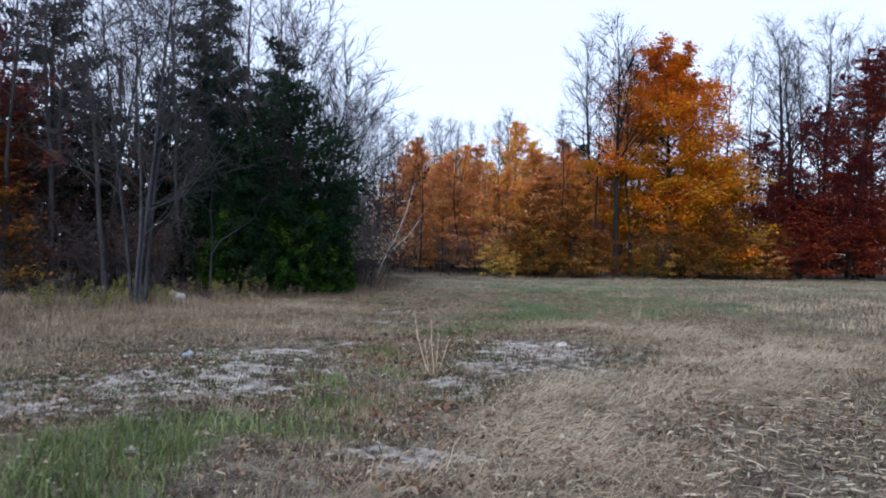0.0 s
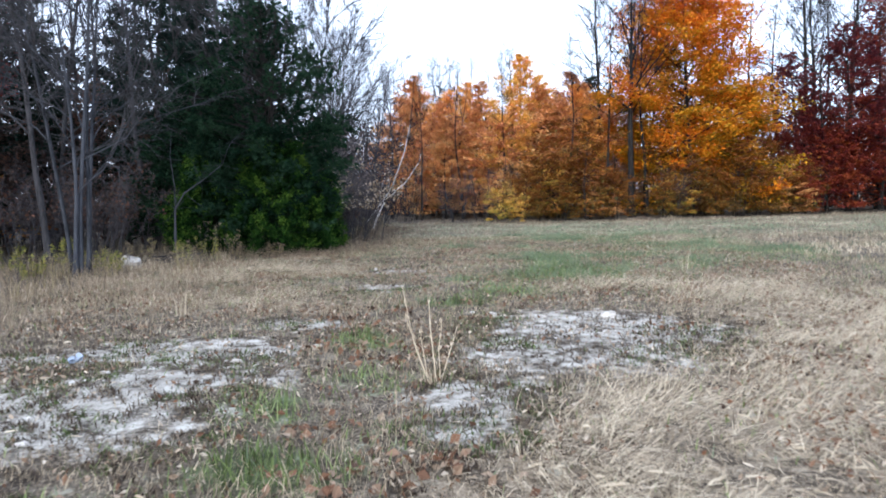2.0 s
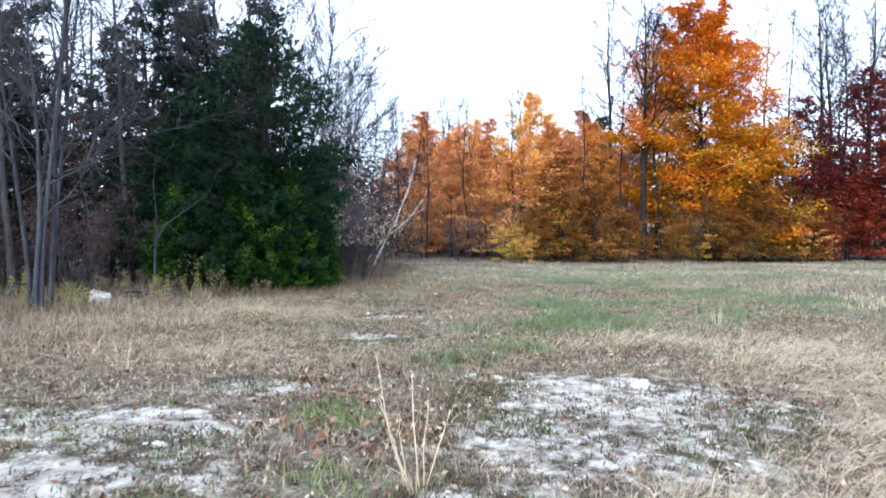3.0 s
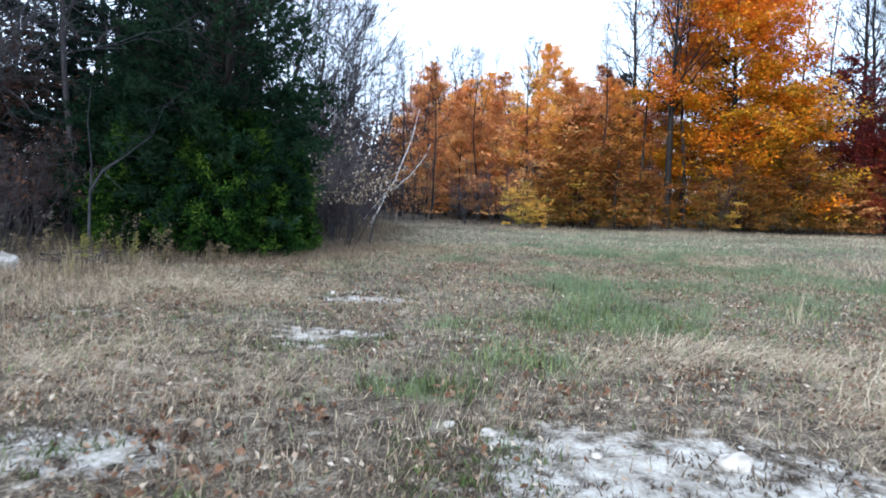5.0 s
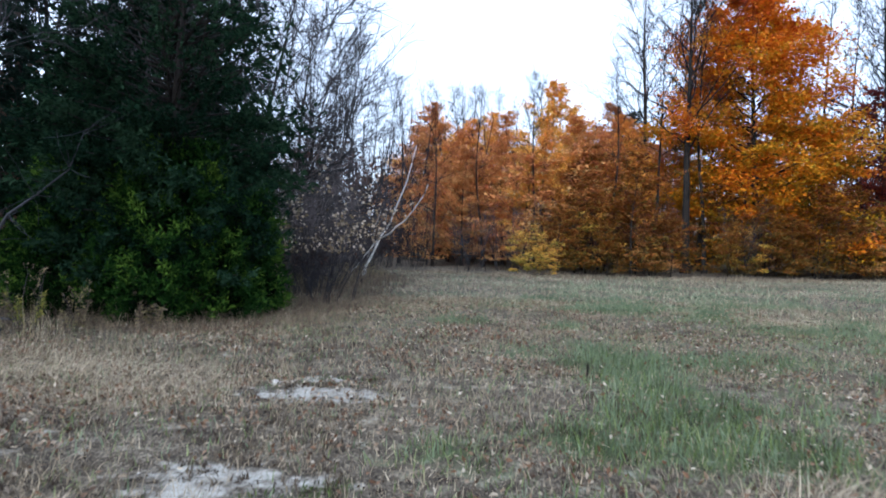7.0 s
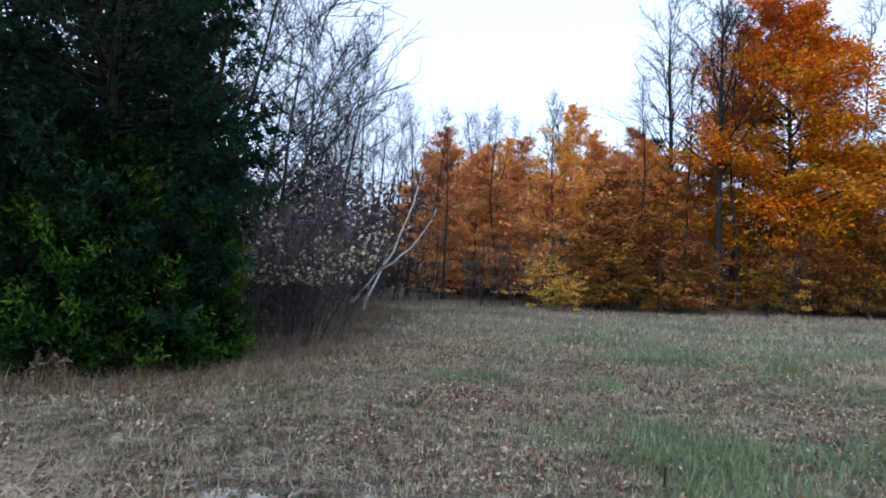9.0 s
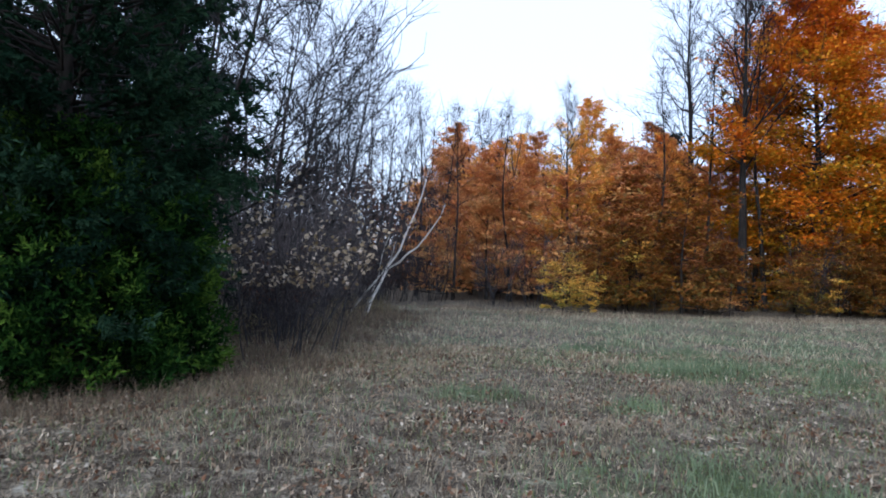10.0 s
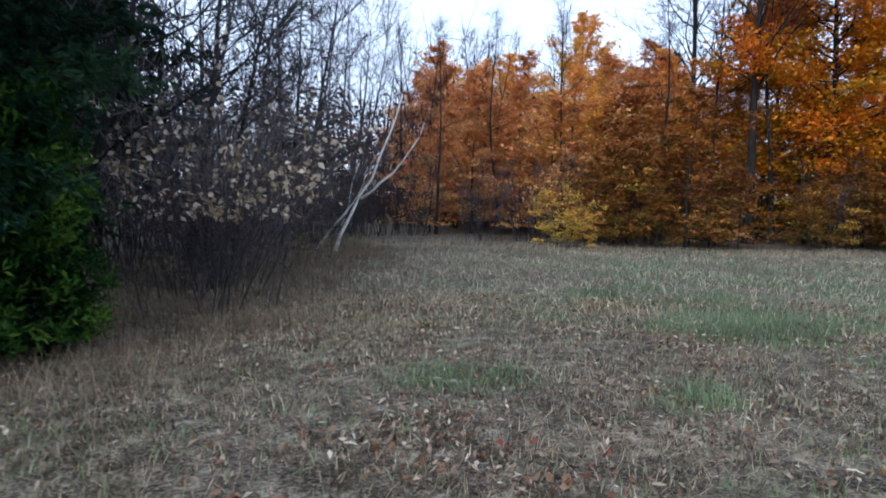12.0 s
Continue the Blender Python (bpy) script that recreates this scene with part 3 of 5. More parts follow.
def thicket_fringe():
    """Brown uncut grass at the foot of the thicket."""
    rng = np.random.default_rng(23)
    y = rng.uniform(19.5, 37, 40000)
    x = np.interp(y, [19.5, 23, 27, 33, 37], [-4.2, -2.6, -2.6, -2.7, -2.7]) + rng.normal(size=len(y)) * 0.75
    t = lattice(x, y, 0.5, 221) * 0.6 + lattice(x, y, 1.5, 223) * 0.5
    keep = rng.uniform(size=len(x)) < t * 1.5 - 0.3
    x, y, t = x[keep], y[keep], t[keep]
    stuff("tall_grass", "uncut grey-brown grass along the foot of the thicket", "grass", blades(rng, x, y, rng.uniform(0.1, 0.36, len(x)) * (0.3 + 0.9 * t), 0.003, np.clip(t * 0.7 - 0.3, 0, 1), rng.uniform(0.3, 1.4, len(x))), RUSSET)


rough_verge()
thicket_fringe()


def litter():
    rng = np.random.default_rng(6)
    x, y = sow(rng, 90000, -6, 7, 2.2, 27, 0.9)
    c = lattice(x, y, 0.8, 81) * 0.6 + lattice(x, y, 0.25, 83) * 0.5
    keep = rng.uniform(size=len(x)) < np.clip(c * 2.6 - 1.05, 0.04, 1) * (1 - 0.6 * covers(x, y)[1]) * (1 - 0.75 * (covers(x, y)[0] > 0.4))
    x, y, c = x[keep], y[keep], c[keep]
    z = swell(x, y) + rng.uniform(0.012, 0.055, len(x))
    heap = np.clip((lattice(x, y, 0.55, 87) - 0.58) * 3.5, 0, 1)
    tint = np.clip(0.40 - 0.26 * heap + rng.normal(size=len(x)) * 0.13 + 0.45 * (rng.uniform(size=len(x)) < 0.22), 0, 1)
    v, f, t = leaves(rng, np.stack([x, y, z], -1), 0.048, tint, 0.25, 0.5)
    for hx, hy, hr, hn in ((-0.95, 9.5, 0.28, 60), (-0.5, 8.9, 0.22, 45), (-0.6, 6.2, 0.35, 60), (0.0, 6.5, 0.3, 45), (-0.9, 7.1, 0.25, 35), (-0.35, 5.6, 0.3, 40), (-1.35, 10.9, 0.25, 40), (-0.55, 11.5, 0.2, 28), (-0.1, 4.3, 0.2, 22), (0.95, 5.2, 0.16, 16), (1.85, 5.1, 0.18, 18),
                           (-1.0, 10.5, 0.25, 32), (-0.3, 9.4, 0.25, 28), (2.6, 10.2, 0.22, 26), (2.9, 8.6, 0.3, 36), (0.75, 19.9, 0.15, 16), (1.15, 19.4, 0.12, 14), (-0.5, 20.4, 0.15, 14), (1.2, 12.2, 0.25, 22), (0.35, 12.0, 0.2, 20), (3.2, 6.2, 0.4, 40), (2.6, 7.0, 0.3, 30)):
        a, r = rng.uniform(0, 6.28, hn), np.abs(rng.normal(size=hn)) * hr
        qx, qy = hx + r * np.cos(a) * 1.4, hy + r * np.sin(a)
        hv, hf, ht = leaves(rng, np.stack([qx, qy, swell(qx, qy) + rng.uniform(0.015, 0.06, hn)], -1), 0.072, rng.uniform(0.05, 0.5, hn), 0.4, 0.7)
        v, f, t = np.concatenate([v, hv]), np.concatenate([f, hf + len(v)]), np.concatenate([t, ht])
    stuff("fallen_leaves", "scattered curled tan and rust fallen leaves", "leaves", (v, f, t), LITTER)


def straw_debris():
    """Flat broken stems and leaf strips lying every way, thickest on the trodden ground."""
    rng = np.random.default_rng(9)
    x, y = sow(rng, 44000, -5, 7, 2.5, 24, 1.6)
    thick = np.clip(1.5 - np.hypot((x - 3.2) / 2.6, (y - 5.2) / 2.8), 0, 1)
    keep = rng.uniform(size=len(x)) < 0.05 + 0.85 * thick + 0.06 * (lattice(x, y, 0.5, 91) > 0.6)
    x, y, thick = x[keep], y[keep], thick[keep]
    n = len(x)
    az = rng.normal(size=n) * 0.9 - 0.4
    d = np.stack([np.cos(az), np.sin(az), rng.normal(size=n) * 0.12], -1)
    w = np.stack([-np.sin(az), np.cos(az), rng.normal(size=n) * 0.35], -1)
    L, W = (rng.uniform(0.03, 0.09, n) + 0.10 * thick * rng.uniform(0, 1, n))[:, None], rng.uniform(0.003, 0.0105, n)[:, None]
    p = np.stack([x, y, swell(x, y) + rng.uniform(0.012, 0.05, n)], -1)
    arch = np.array([0, 0, 1.0]) * L * rng.uniform(0.0, 0.12, (n, 1))
    v = np.stack([p - d * L * 0.5 - w * W * 0.6, p - d * L * 0.5 + w * W * 0.6, p + arch + w * W, p + arch - w * W, p + d * L * 0.5 + w * W * 0.2, p + d * L * 0.5 - w * W * 0.2], 1).reshape(-1, 3)
    k = np.arange(n)[:, None] * 6
    f = np.stack([k + [0, 1, 2, 3], k + [3, 2, 4, 5]], 1).reshape(-1, 4)
    stuff("straw_debris", "broken straw and dead leaf strips lying on the ground", "straw", (v, f, np.repeat(np.clip(rng.normal(size=n) * 0.26 + 0.42, 0, 1), 6)), DRY)


def sand_weeds():
    """Low dark mats of weed and thatch scattered over the bare sand."""
    rng = np.random.default_rng(29)
    cx, cy = rng.uniform(-5, 3.2, 6000), rng.uniform(4.8, 17, 6000)
    ok = (patches(cx, cy, SAND) > 0.12) & (lattice(cx, cy, 0.6, 211) > 0.45)
    cx, cy = cx[ok], cy[ok]
    r = rng.uniform(0.03, 0.15, len(cx))
    m = 26
    a, q = rng.uniform(0, 6.28, (len(cx), m)), np.sqrt(rng.uniform(0, 1, (len(cx), m))) * r[:, None]
    x, y = (cx[:, None] + q * np.cos(a) * 1.5).ravel(), (cy[:, None] + q * np.sin(a)).ravel()
    hue = np.repeat(rng.uniform(0, 1, len(cx)), m)
    for which, lb, mt in ((hue < 0.5, "low dark green weed mats on bare sand", GREEN), (hue >= 0.5, "low dark thatch tufts on bare sand", WEED)):
        n = int(which.sum())
        stuff("low_weeds", lb, "weeds", blades(rng, x[which], y[which], rng.uniform(0.025, 0.08, n), 0.0045, np.clip(rng.normal(size=n) * 0.12 + 0.12, 0, 1), rng.uniform(0.4, 1.4, n)), mt)


def dark_clumps():
    """Dead dark clumps of thatch all over the field, each a few curled blades and leaf scraps."""
    rng = np.random.default_rng(37)
    cx, cy = sow(rng, 15000, -6.5, 7.5, 2.6, 27, 1.2)
    ok = lattice(cx, cy, 0.9, 231) * 0.6 + lattice(cx, cy, 0.3, 233) * 0.5 > 0.52
    cx, cy = cx[ok], cy[ok]
    m = 12
    q, a = np.abs(rng.normal(size=(len(cx), m))) * 0.045, rng.uniform(0, 6.28, (len(cx), m))
    x, y = (cx[:, None] + q * np.cos(a) * 1.4).ravel(), (cy[:, None] + q * np.sin(a)).ravel()
    n = len(x)
    stuff("thatch", "dark clumps of dead thatch in the mown field", "thatch", blades(rng, x, y, rng.uniform(0.03, 0.09, n), 0.006, np.clip(rng.normal(size=n) * 0.1 + 0.05, 0, 1), rng.uniform(0.5, 1.5, n)), WEED)


grass_fields()
dark_clumps()
sand_weeds()
litter()
straw_debris()


# ---- stones ----
def stone(x, y, r, seed, label, flat=0.55, name="stone"):
    rng = np.random.default_rng(seed)
    bm = bmesh.new()
    bmesh.ops.create_icosphere(bm, subdivisions=3 if r > 0.1 else 2, radius=r)
    o = rng.uniform(0, 50)
    for v in bm.verts:
        k = noise.noise(v.co * (1.1 / r) + Vector((o, o, 0))) * 0.45 + noise.noise(v.co * (3.0 / r) + Vector((0, o, o))) * 0.12
        v.co *= 1 + k
        v.co.z *= flat
    me = bpy.data.meshes.new(name)
    bm.to_mesh(me)
    bm.free()
    me.materials.append(STONE)
    ob = new(name, me)
    ob.matrix_basis = pose(x, y, float(swell(x, y)) + r * flat * 0.35, 0, 0, rng.uniform(0, 360))
    return tagged(ob, label, "stone", "pale stones in the field")


stone(-7.05, 17.75, 0.21, 1, "large pale whitish boulder among the weeds", 0.95, "boulder")


def brush_pile(x, y):
    """Dead sticks thrown in a low heap."""
    rng = np.random.default_rng(44)
    root = plant("brush_pile", "low pile of dead dark sticks beside a boulder", "brush pile", x, y)
    for _ in range(26):
        a, L = rng.uniform(0, 6.28), rng.uniform(0.4, 1.1)
        p0 = np.array([rng.normal() * 0.25, rng.normal() * 0.2, rng.uniform(0.03, 0.22)]) - np.array([math.cos(a), math.sin(a), 0]) * L * 0.5
        part("stick", mesh_of("stick", *tubes([(bent(rng, p0, (math.cos(a), math.sin(a), rng.normal() * 0.15), L, 4, 0.12), np.linspace(rng.uniform(0.008, 0.02), 0.004, 5), 5)]), GREY_BARK, smooth=True), root)


brush_pile(-6.3, 18.7)
for k, (x, y, r) in enumerate([(1.96, 10.98, 0.10), (0.59, 11.33, 0.055), (0.33, 11.45, 0.04), (1.75, 10.1, 0.05), (-1.9, 8.9, 0.05), (-1.45, 16.6, 0.06), (-2.9, 8.5, 0.045), (0.9, 9.7, 0.04), (1.2, 11.0, 0.035), (-2.3, 5.0, 0.05), (-3.6, 6.4, 0.05), (-2.6, 6.9, 0.04), (0.45, 8.6, 0.035), (2.4, 9.6, 0.045), (-1.3, 9.6, 0.04)]):
    stone(x, y, r, 20 + k, "small pale stone on bare sandy soil")
rng0 = np.random.default_rng(77)
px, py = rng0.uniform(-4.5, 3, 2600), rng0.uniform(4.5, 17, 2600)
okay = covers(px, py)[0] > 0.45
px, py = px[okay], py[okay]
pv, pf, pt = leaves(rng0, np.stack([px, py, swell(px, py) + 0.012], -1), 0.036, np.zeros(len(px)), 0.8, 0.9)
tagged(new("gravel", mesh_of("gravel", pv, pf, STONE)), "pale stone chips on the bare sand", "gravel", kind="stuff")


# ---- tall tufts ----
def tall_tuft(x, y, seed, n, height, label):
    rng = np.random.default_rng(seed)
    a = rng.uniform(0, 6.28, n)
    rr = rng.uniform(0, 0.14, n)
    v, f, t = blades(rng, x + rr * np.cos(a), y + rr * np.sin(a), rng.uniform(0.5, 1, n) * height, 0.0026, rng.uniform(0.55, 1, n), rng.uniform(0.05, 0.8, n), a)
    ob = new("grass_tuft", mesh_of("grass_tuft", v, f, DRY, t))
    return tagged(ob, label, "grass", "tall tufts in the field")


def seeding_stalks(x, y):
    """A few long pale stalks, bent over towards one side, with thin seed heads and a low tuft at the foot."""
    rng = np.random.default_rng(31)
    root = plant("grass_tuft", "tall pale dry grass tuft with long bent stalks", "grass", x, y, 0, "tall tufts in the field")
    for dx, dy, h, lx in ((-0.02, 0, 0.85, -0.42), (0.03, 0.03, 0.7, -0.22), (0.0, 0.05, 0.62, -0.5), (0.05, -0.02, 0.55, 0.02), (-0.04, 0.02, 0.48, -0.15), (0.06, 0.03, 0.5, 0.2)):
        line = bent(rng, (dx, dy, -0.02), (lx * 1.0, rng.normal() * 0.1, 1), h, 7, 0.07)
        part("stalk", mesh_of("stalk", *tubes([(line, np.linspace(0.0044, 0.0026, 8), 5)]), DRY, np.full(40, 0.85)), root)
        at = np.repeat(line[4:], 5, 0) + rng.normal(size=(20, 3)) * 0.007
        ears = part("seed_head", mesh_of("seed_head", *leaves(rng, at, 0.034, np.full(20, 0.8), 0.0, 0.25, np.array([lx, 0, 1.0]) + rng.normal(size=(20, 3)) * 0.3)[:2], DRY, np.full(80, 0.75)), root)
        tagged(ears, kind="stuff")
    n = 40
    a, r = rng.uniform(0, 6.28, n), rng.uniform(0, 0.1, n)
    v, f, t = blades(rng, x + r * np.cos(a), y + r * np.sin(a), rng.uniform(0.1, 0.3, n), 0.0026, rng.uniform(0.4, 0.9, n), rng.uniform(0.2, 1.1, n), a)
    part("blades", mesh_of("blades", v - np.array([x, y, float(swell(x, y))]), f, DRY, t), root)


seeding_stalks(-0.1, 8.25)
tall_tuft(4.55, 15.6, 3, 26, 0.55, "tall pale dry grass tuft beside green grass")
def leafy_weed(x, y, seed, height, label, material):
    """An upright weed: a few stalks set with narrow drooping leaves."""
    rng = np.random.default_rng(seed)
    root = plant("weed", label, "weed", x, y, 0, "leafy weeds at the wood's edge")
    for _ in range(rng.integers(5, 9)):
        a = rng.uniform(0, 6.28)
        line = bent(rng, (0.12 * math.cos(a), 0.12 * math.sin(a), -0.02), (math.cos(a) * 0.25, math.sin(a) * 0.25, 1), height * rng.uniform(0.65, 1.1), 6, 0.07)
        stalk = part("stalk", mesh_of("stalk", *tubes([(line, np.linspace(0.005, 0.002, 7), 4)]), TWIG), root)
        g = rng.uniform(0.25, 1.0, 46) * 6
        j = np.minimum(g.astype(int), 5)
        at = line[j] + (line[j + 1] - line[j]) * (g - j)[:, None]
        out = unit(rng.normal(size=(46, 3)) * np.array([1, 1, 0.35]) + np.array([0, 0, 0.1]))
        v, f, t = leaves(rng, at + out * 0.035, 0.075, rng.uniform(0.2, 0.9, 46), 0.4, 0.3, out)
        part("leaves", mesh_of("leaves", v, f, material, t), stalk)


for k, (gx, gy, gh) in enumerate(((-7.5, 17.1, 0.62), (-6.9, 16.6, 0.5), (-8.3, 17.4, 0.7), (-5.9, 19.4, 0.65), (-6.3, 18.9, 0.5), (-9.0, 16.6, 0.65), (-7.9, 15.6, 0.55), (-8.9, 14.9, 0.6))):
    leafy_weed(gx, gy, 60 + k, gh, "yellow-green leafy weed at the wood's edge", YELLOWING)
for k, (gx, gy, gh) in enumerate(((-6.5, 19.7, 0.5), (-5.3, 19.5, 0.45), (-8.2, 16.2, 0.5), (-9.6, 16.0, 0.7), (-4.4, 20.0, 0.4), (-7.3, 18.9, 0.55))):
    leafy_weed(gx, gy, 80 + k, gh, "withered russet leafy weed at the wood's edge", WEED)
tall_tuft(-2.6, 13.6, 4, 20, 0.35, "dry brown grass tuft")
tall_tuft(-3.4, 11.4, 5, 30, 0.4, "dry brown grass tuft")
for k in range(12):
    tall_tuft(-6.6 + 0.22 * k - 0.5 * (k % 3), 17.0 + 0.3 * k + 0.5 * (k % 2), 30 + k, 14, 0.38, "dry seeding grass tuft at the wood's edge")


def seeding_weed(x, y, seed, height):
    """A dead weed: wiry stalks with side shoots and a plume of seed heads."""
    rng = np.random.default_rng(seed)
    root = plant("dead_weed", "dead brown weed with seed plumes at the wood's edge", "weed", x, y, 0, "dead weeds at the wood's edge")
    at = []
    for _ in range(rng.integers(3, 6)):
        a = rng.uniform(0, 6.28)
        line = bent(rng, (0.06 * math.cos(a), 0.06 * math.sin(a), -0.02), (math.cos(a) * 0.2, math.sin(a) * 0.2, 1), height * rng.uniform(0.7, 1.1), 5, 0.06)
        shoots = [(bent(rng, line[i], unit(np.array([0, 0, 0.8]) + rng.normal(size=3) * 0.6), height * 0.18, 2, 0.1), np.array([0.002, 0.0018, 0.0012]), 3) for i in (3, 4, 4, 5, 5)]
        part("stalk", mesh_of("stalk", *tubes([(line, np.linspace(0.005, 0.002, 6), 4)] + shoots), TWIG), root)
        at += [s[0][-1] for s in shoots]
    at = np.repeat(np.array(at), 9, 0)
    at = at + rng.normal(size=at.shape) * 0.022
    v, f, t = leaves(rng, at, 0.03, rng.uniform(0.2, 0.9, len(at)), 0.1, 0.6)
    tagged(part("seed_head", mesh_of("seed_head", v, f, WEED, t), root), kind="stuff")


rng_weed = np.random.default_rng(640)
for k in range(34):
    wy = 14.5 + 0.6 * k
    wx = float(np.interp(wy, [11, 15, 19, 23, 27, 33, 37], [-7.4, -6.8, -5.4, -3.6, -3.0, -3.0, -2.8])) - abs(rng_weed.normal()) * (2.2 if wy < 19 else 0.5)
    seeding_weed(wx, wy, 700 + k, rng_weed.uniform(0.45, 0.95))


def red_seedling(x, y, seed, label, material):
    """A tree seedling in autumn colour: a thin stem and a few broad leaves."""
    rng = np.random.default_rng(seed)
    root = plant("seedling", label, "seedling", x, y, 0, "bright seedlings in the field")
    line = bent(rng, (0, 0, -0.01), (0.1, 0.05, 1), 0.13, 4, 0.1)
    part("stem", mesh_of("stem", *tubes([(line, np.linspace(0.003, 0.0015, 5), 4)]), TWIG), root)
    for _ in range(6):
        at = (line[rng.integers(2, 5)] + rng.normal(size=3) * np.array([0.035, 0.035, 0.02]))[None]
        part("leaf", mesh_of("leaf", *leaves(rng, at, 0.042, np.array([0.3]), 0.4, 0.7)[:2], material, np.full(4, rng.uniform(0.1, 0.8))), root)


for k, (sx, sy) in enumerate(((0.62, 20.3), (1.07, 20.1), (0.75, 20.2))):
    red_seedling(sx, sy, 910 + k, "small crimson seedling in mown grass", CRIMSON)
for k, (sx, sy) in enumerate(((1.68, 20.05), (-0.05, 4.35), (0.95, 5.2), (1.85, 5.1), (0.55, 12.1))):
    red_seedling(sx, sy, 920 + k, "small rust-orange seedling in mown grass", LITTER)


def plastic_scrap(x, y):
    """A crumpled scrap of sheet, folded up and down round its rim."""
    rng = np.random.default_rng(940)
    n = 14
    a = np.linspace(0, 6.283, n, endpoint=False)
    rim = np.stack([np.cos(a) * 0.065, np.sin(a) * 0.04, 0.012 + np.abs(rng.normal(size=n)) * 0.035], -1) * rng.uniform(0.75, 1.25, (n, 1))
    mid = rim * np.array([0.5, 0.5, 1.0]) + np.array([0, 0, 0.012]) + rng.normal(size=(n, 3)) * 0.008
    v = np.concatenate([rim, mid, mid * np.array([0.2, 0.2, 0.8])])
    i = np.arange(n)
    j = (i + 1) % n
    f = np.concatenate([np.stack([i, j, j + n, i + n], -1), np.stack([i + n, j + n, j + 2 * n, i + 2 * n], -1)])
    ob = new("plastic_scrap", mesh_of("plastic_scrap", v, f, PLASTIC))
    ob.matrix_basis = pose(x, y, float(swell(x, y)) + 0.01)
    thick = ob.modifiers.new("thickness", "SOLIDIFY")
    thick.thickness = 0.003
    tagged(ob, "crumpled blue and white plastic scrap on bare sand", "litter")


plastic_scrap(-3.35, 8.85)


def stub(x, y):
    rng = np.random.default_rng(930)
    line = bent(rng, (0, 0, -0.03), (0.05, 0.02, 1), 0.2, 4, 0.05)
    ob = new("stick", mesh_of("stick", *tubes([(line, np.linspace(0.012, 0.007, 5), 7)]), DARK_BARK, smooth=True))
    ob.matrix_basis = pose(x, y, float(swell(x, y)))
    tagged(ob, "short dark dead stick upright in the grass", "stick")


stub(1.78, 17.45)


# ---- evergreens on the left ----
def sprays(rng, at, out, size, tint, per):
    """Fans of scale foliage, spreading from each place along out."""
    n = len(at)
    at, out, tint = np.repeat(at, per, 0), np.repeat(out, per, 0), np.repeat(tint, per)
    axis = unit(out + rng.normal(size=(n * per, 3)) * 0.55)
    s = size * rng.uniform(0.6, 1.3, n * per)
    p = at + axis * s[:, None] * rng.uniform(0.2, 1.1, (n * per, 1))
    return leaves(rng, p, size, np.clip(tint + rng.normal(size=n * per) * 0.08, 0, 1), 0.3, 0.32, axis)


def evergreen(name, label, x, y, seed, height, rx, material, tips, per, size, skirt=0.3, shape=None, bark=DARK_BARK, tint_range=(0.2, 0.8)):
    """A dense conifer: trunk, limbs, and sprays along the limbs out to an uneven surface."""
    rng = np.random.default_rng(seed)
    prof = shape or (lambda f: np.clip(np.sqrt(np.clip(1 - f, 0, 1)) * 1.05, 0, 1))
    root = plant(name, label, "tree", x, y)
    lines = [(bent(rng, (0, 0, -0.1), (0.02, 0, 1), height * 0.97, 10, 0.02), np.linspace(0.16, 0.02, 11), 7)]
    C, O, T = [], [], []
    nb = 230
    for k in range(nb):
        f = (k + 0.5) / nb
        z = skirt + (height - skirt) * f
        az = k * 2.39996 + rng.uniform(-0.2, 0.2)
        lump = 0.93 + 0.30 * noise.noise(Vector((math.cos(az) * 1.3, math.sin(az) * 1.3, z * 0.55 + seed * 3)))
        R = rx * float(prof(f)) * (lump + rng.uniform(-0.1, 0.14))
        e = -0.15 + 0.6 * f
        d = (math.cos(az) * math.cos(e), math.sin(az) * math.cos(e), math.sin(e))
        z0 = max(0.1, z - R * math.sin(e) * 0.7)
        line = bent(rng, (0, 0, z0), d, R, 5, 0.07, 0.03)
        lines.append((line, np.linspace(0.03, 0.005, 6), 3))
        m = max(4, int(tips / nb * (0.35 + R / rx) * (1.0 if z < 3.4 else 0.42 if z < 4.9 else 0.24)))
        g = rng.uniform(0.25, 1.0, m) ** 0.6
        j = np.minimum((g * 5).astype(int), 4)
        w = (g * 5 - j)[:, None]
        c = line[j] * (1 - w) + line[j + 1] * w + rng.normal(size=(m, 3)) * np.array([0.19, 0.19, 0.10]) * (rx / 2.6)
        C.append(c)
        O.append(unit(np.array(d)[None] + np.array([0, 0, -0.15]) + rng.normal(size=(m, 3)) * 0.35))
        # tint falls towards the trunk, darkening the shaded inside of the crown
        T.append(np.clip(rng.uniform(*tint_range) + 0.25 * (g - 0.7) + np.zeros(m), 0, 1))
    C, O, T = np.concatenate(C), np.concatenate(O), np.concatenate(T)
    C[:, 2] = np.maximum(C[:, 2], skirt * 0.6)
    part("trunk", mesh_of("trunk", *tubes(lines[:1]), bark, smooth=True), root)
    tagged(part("limb", mesh_of("limb", *tubes(lines[1:]), bark, smooth=True), root), kind="stuff")
    v, fc, t = sprays(rng, C, O, size, T, per)
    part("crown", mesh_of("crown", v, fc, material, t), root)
    return root


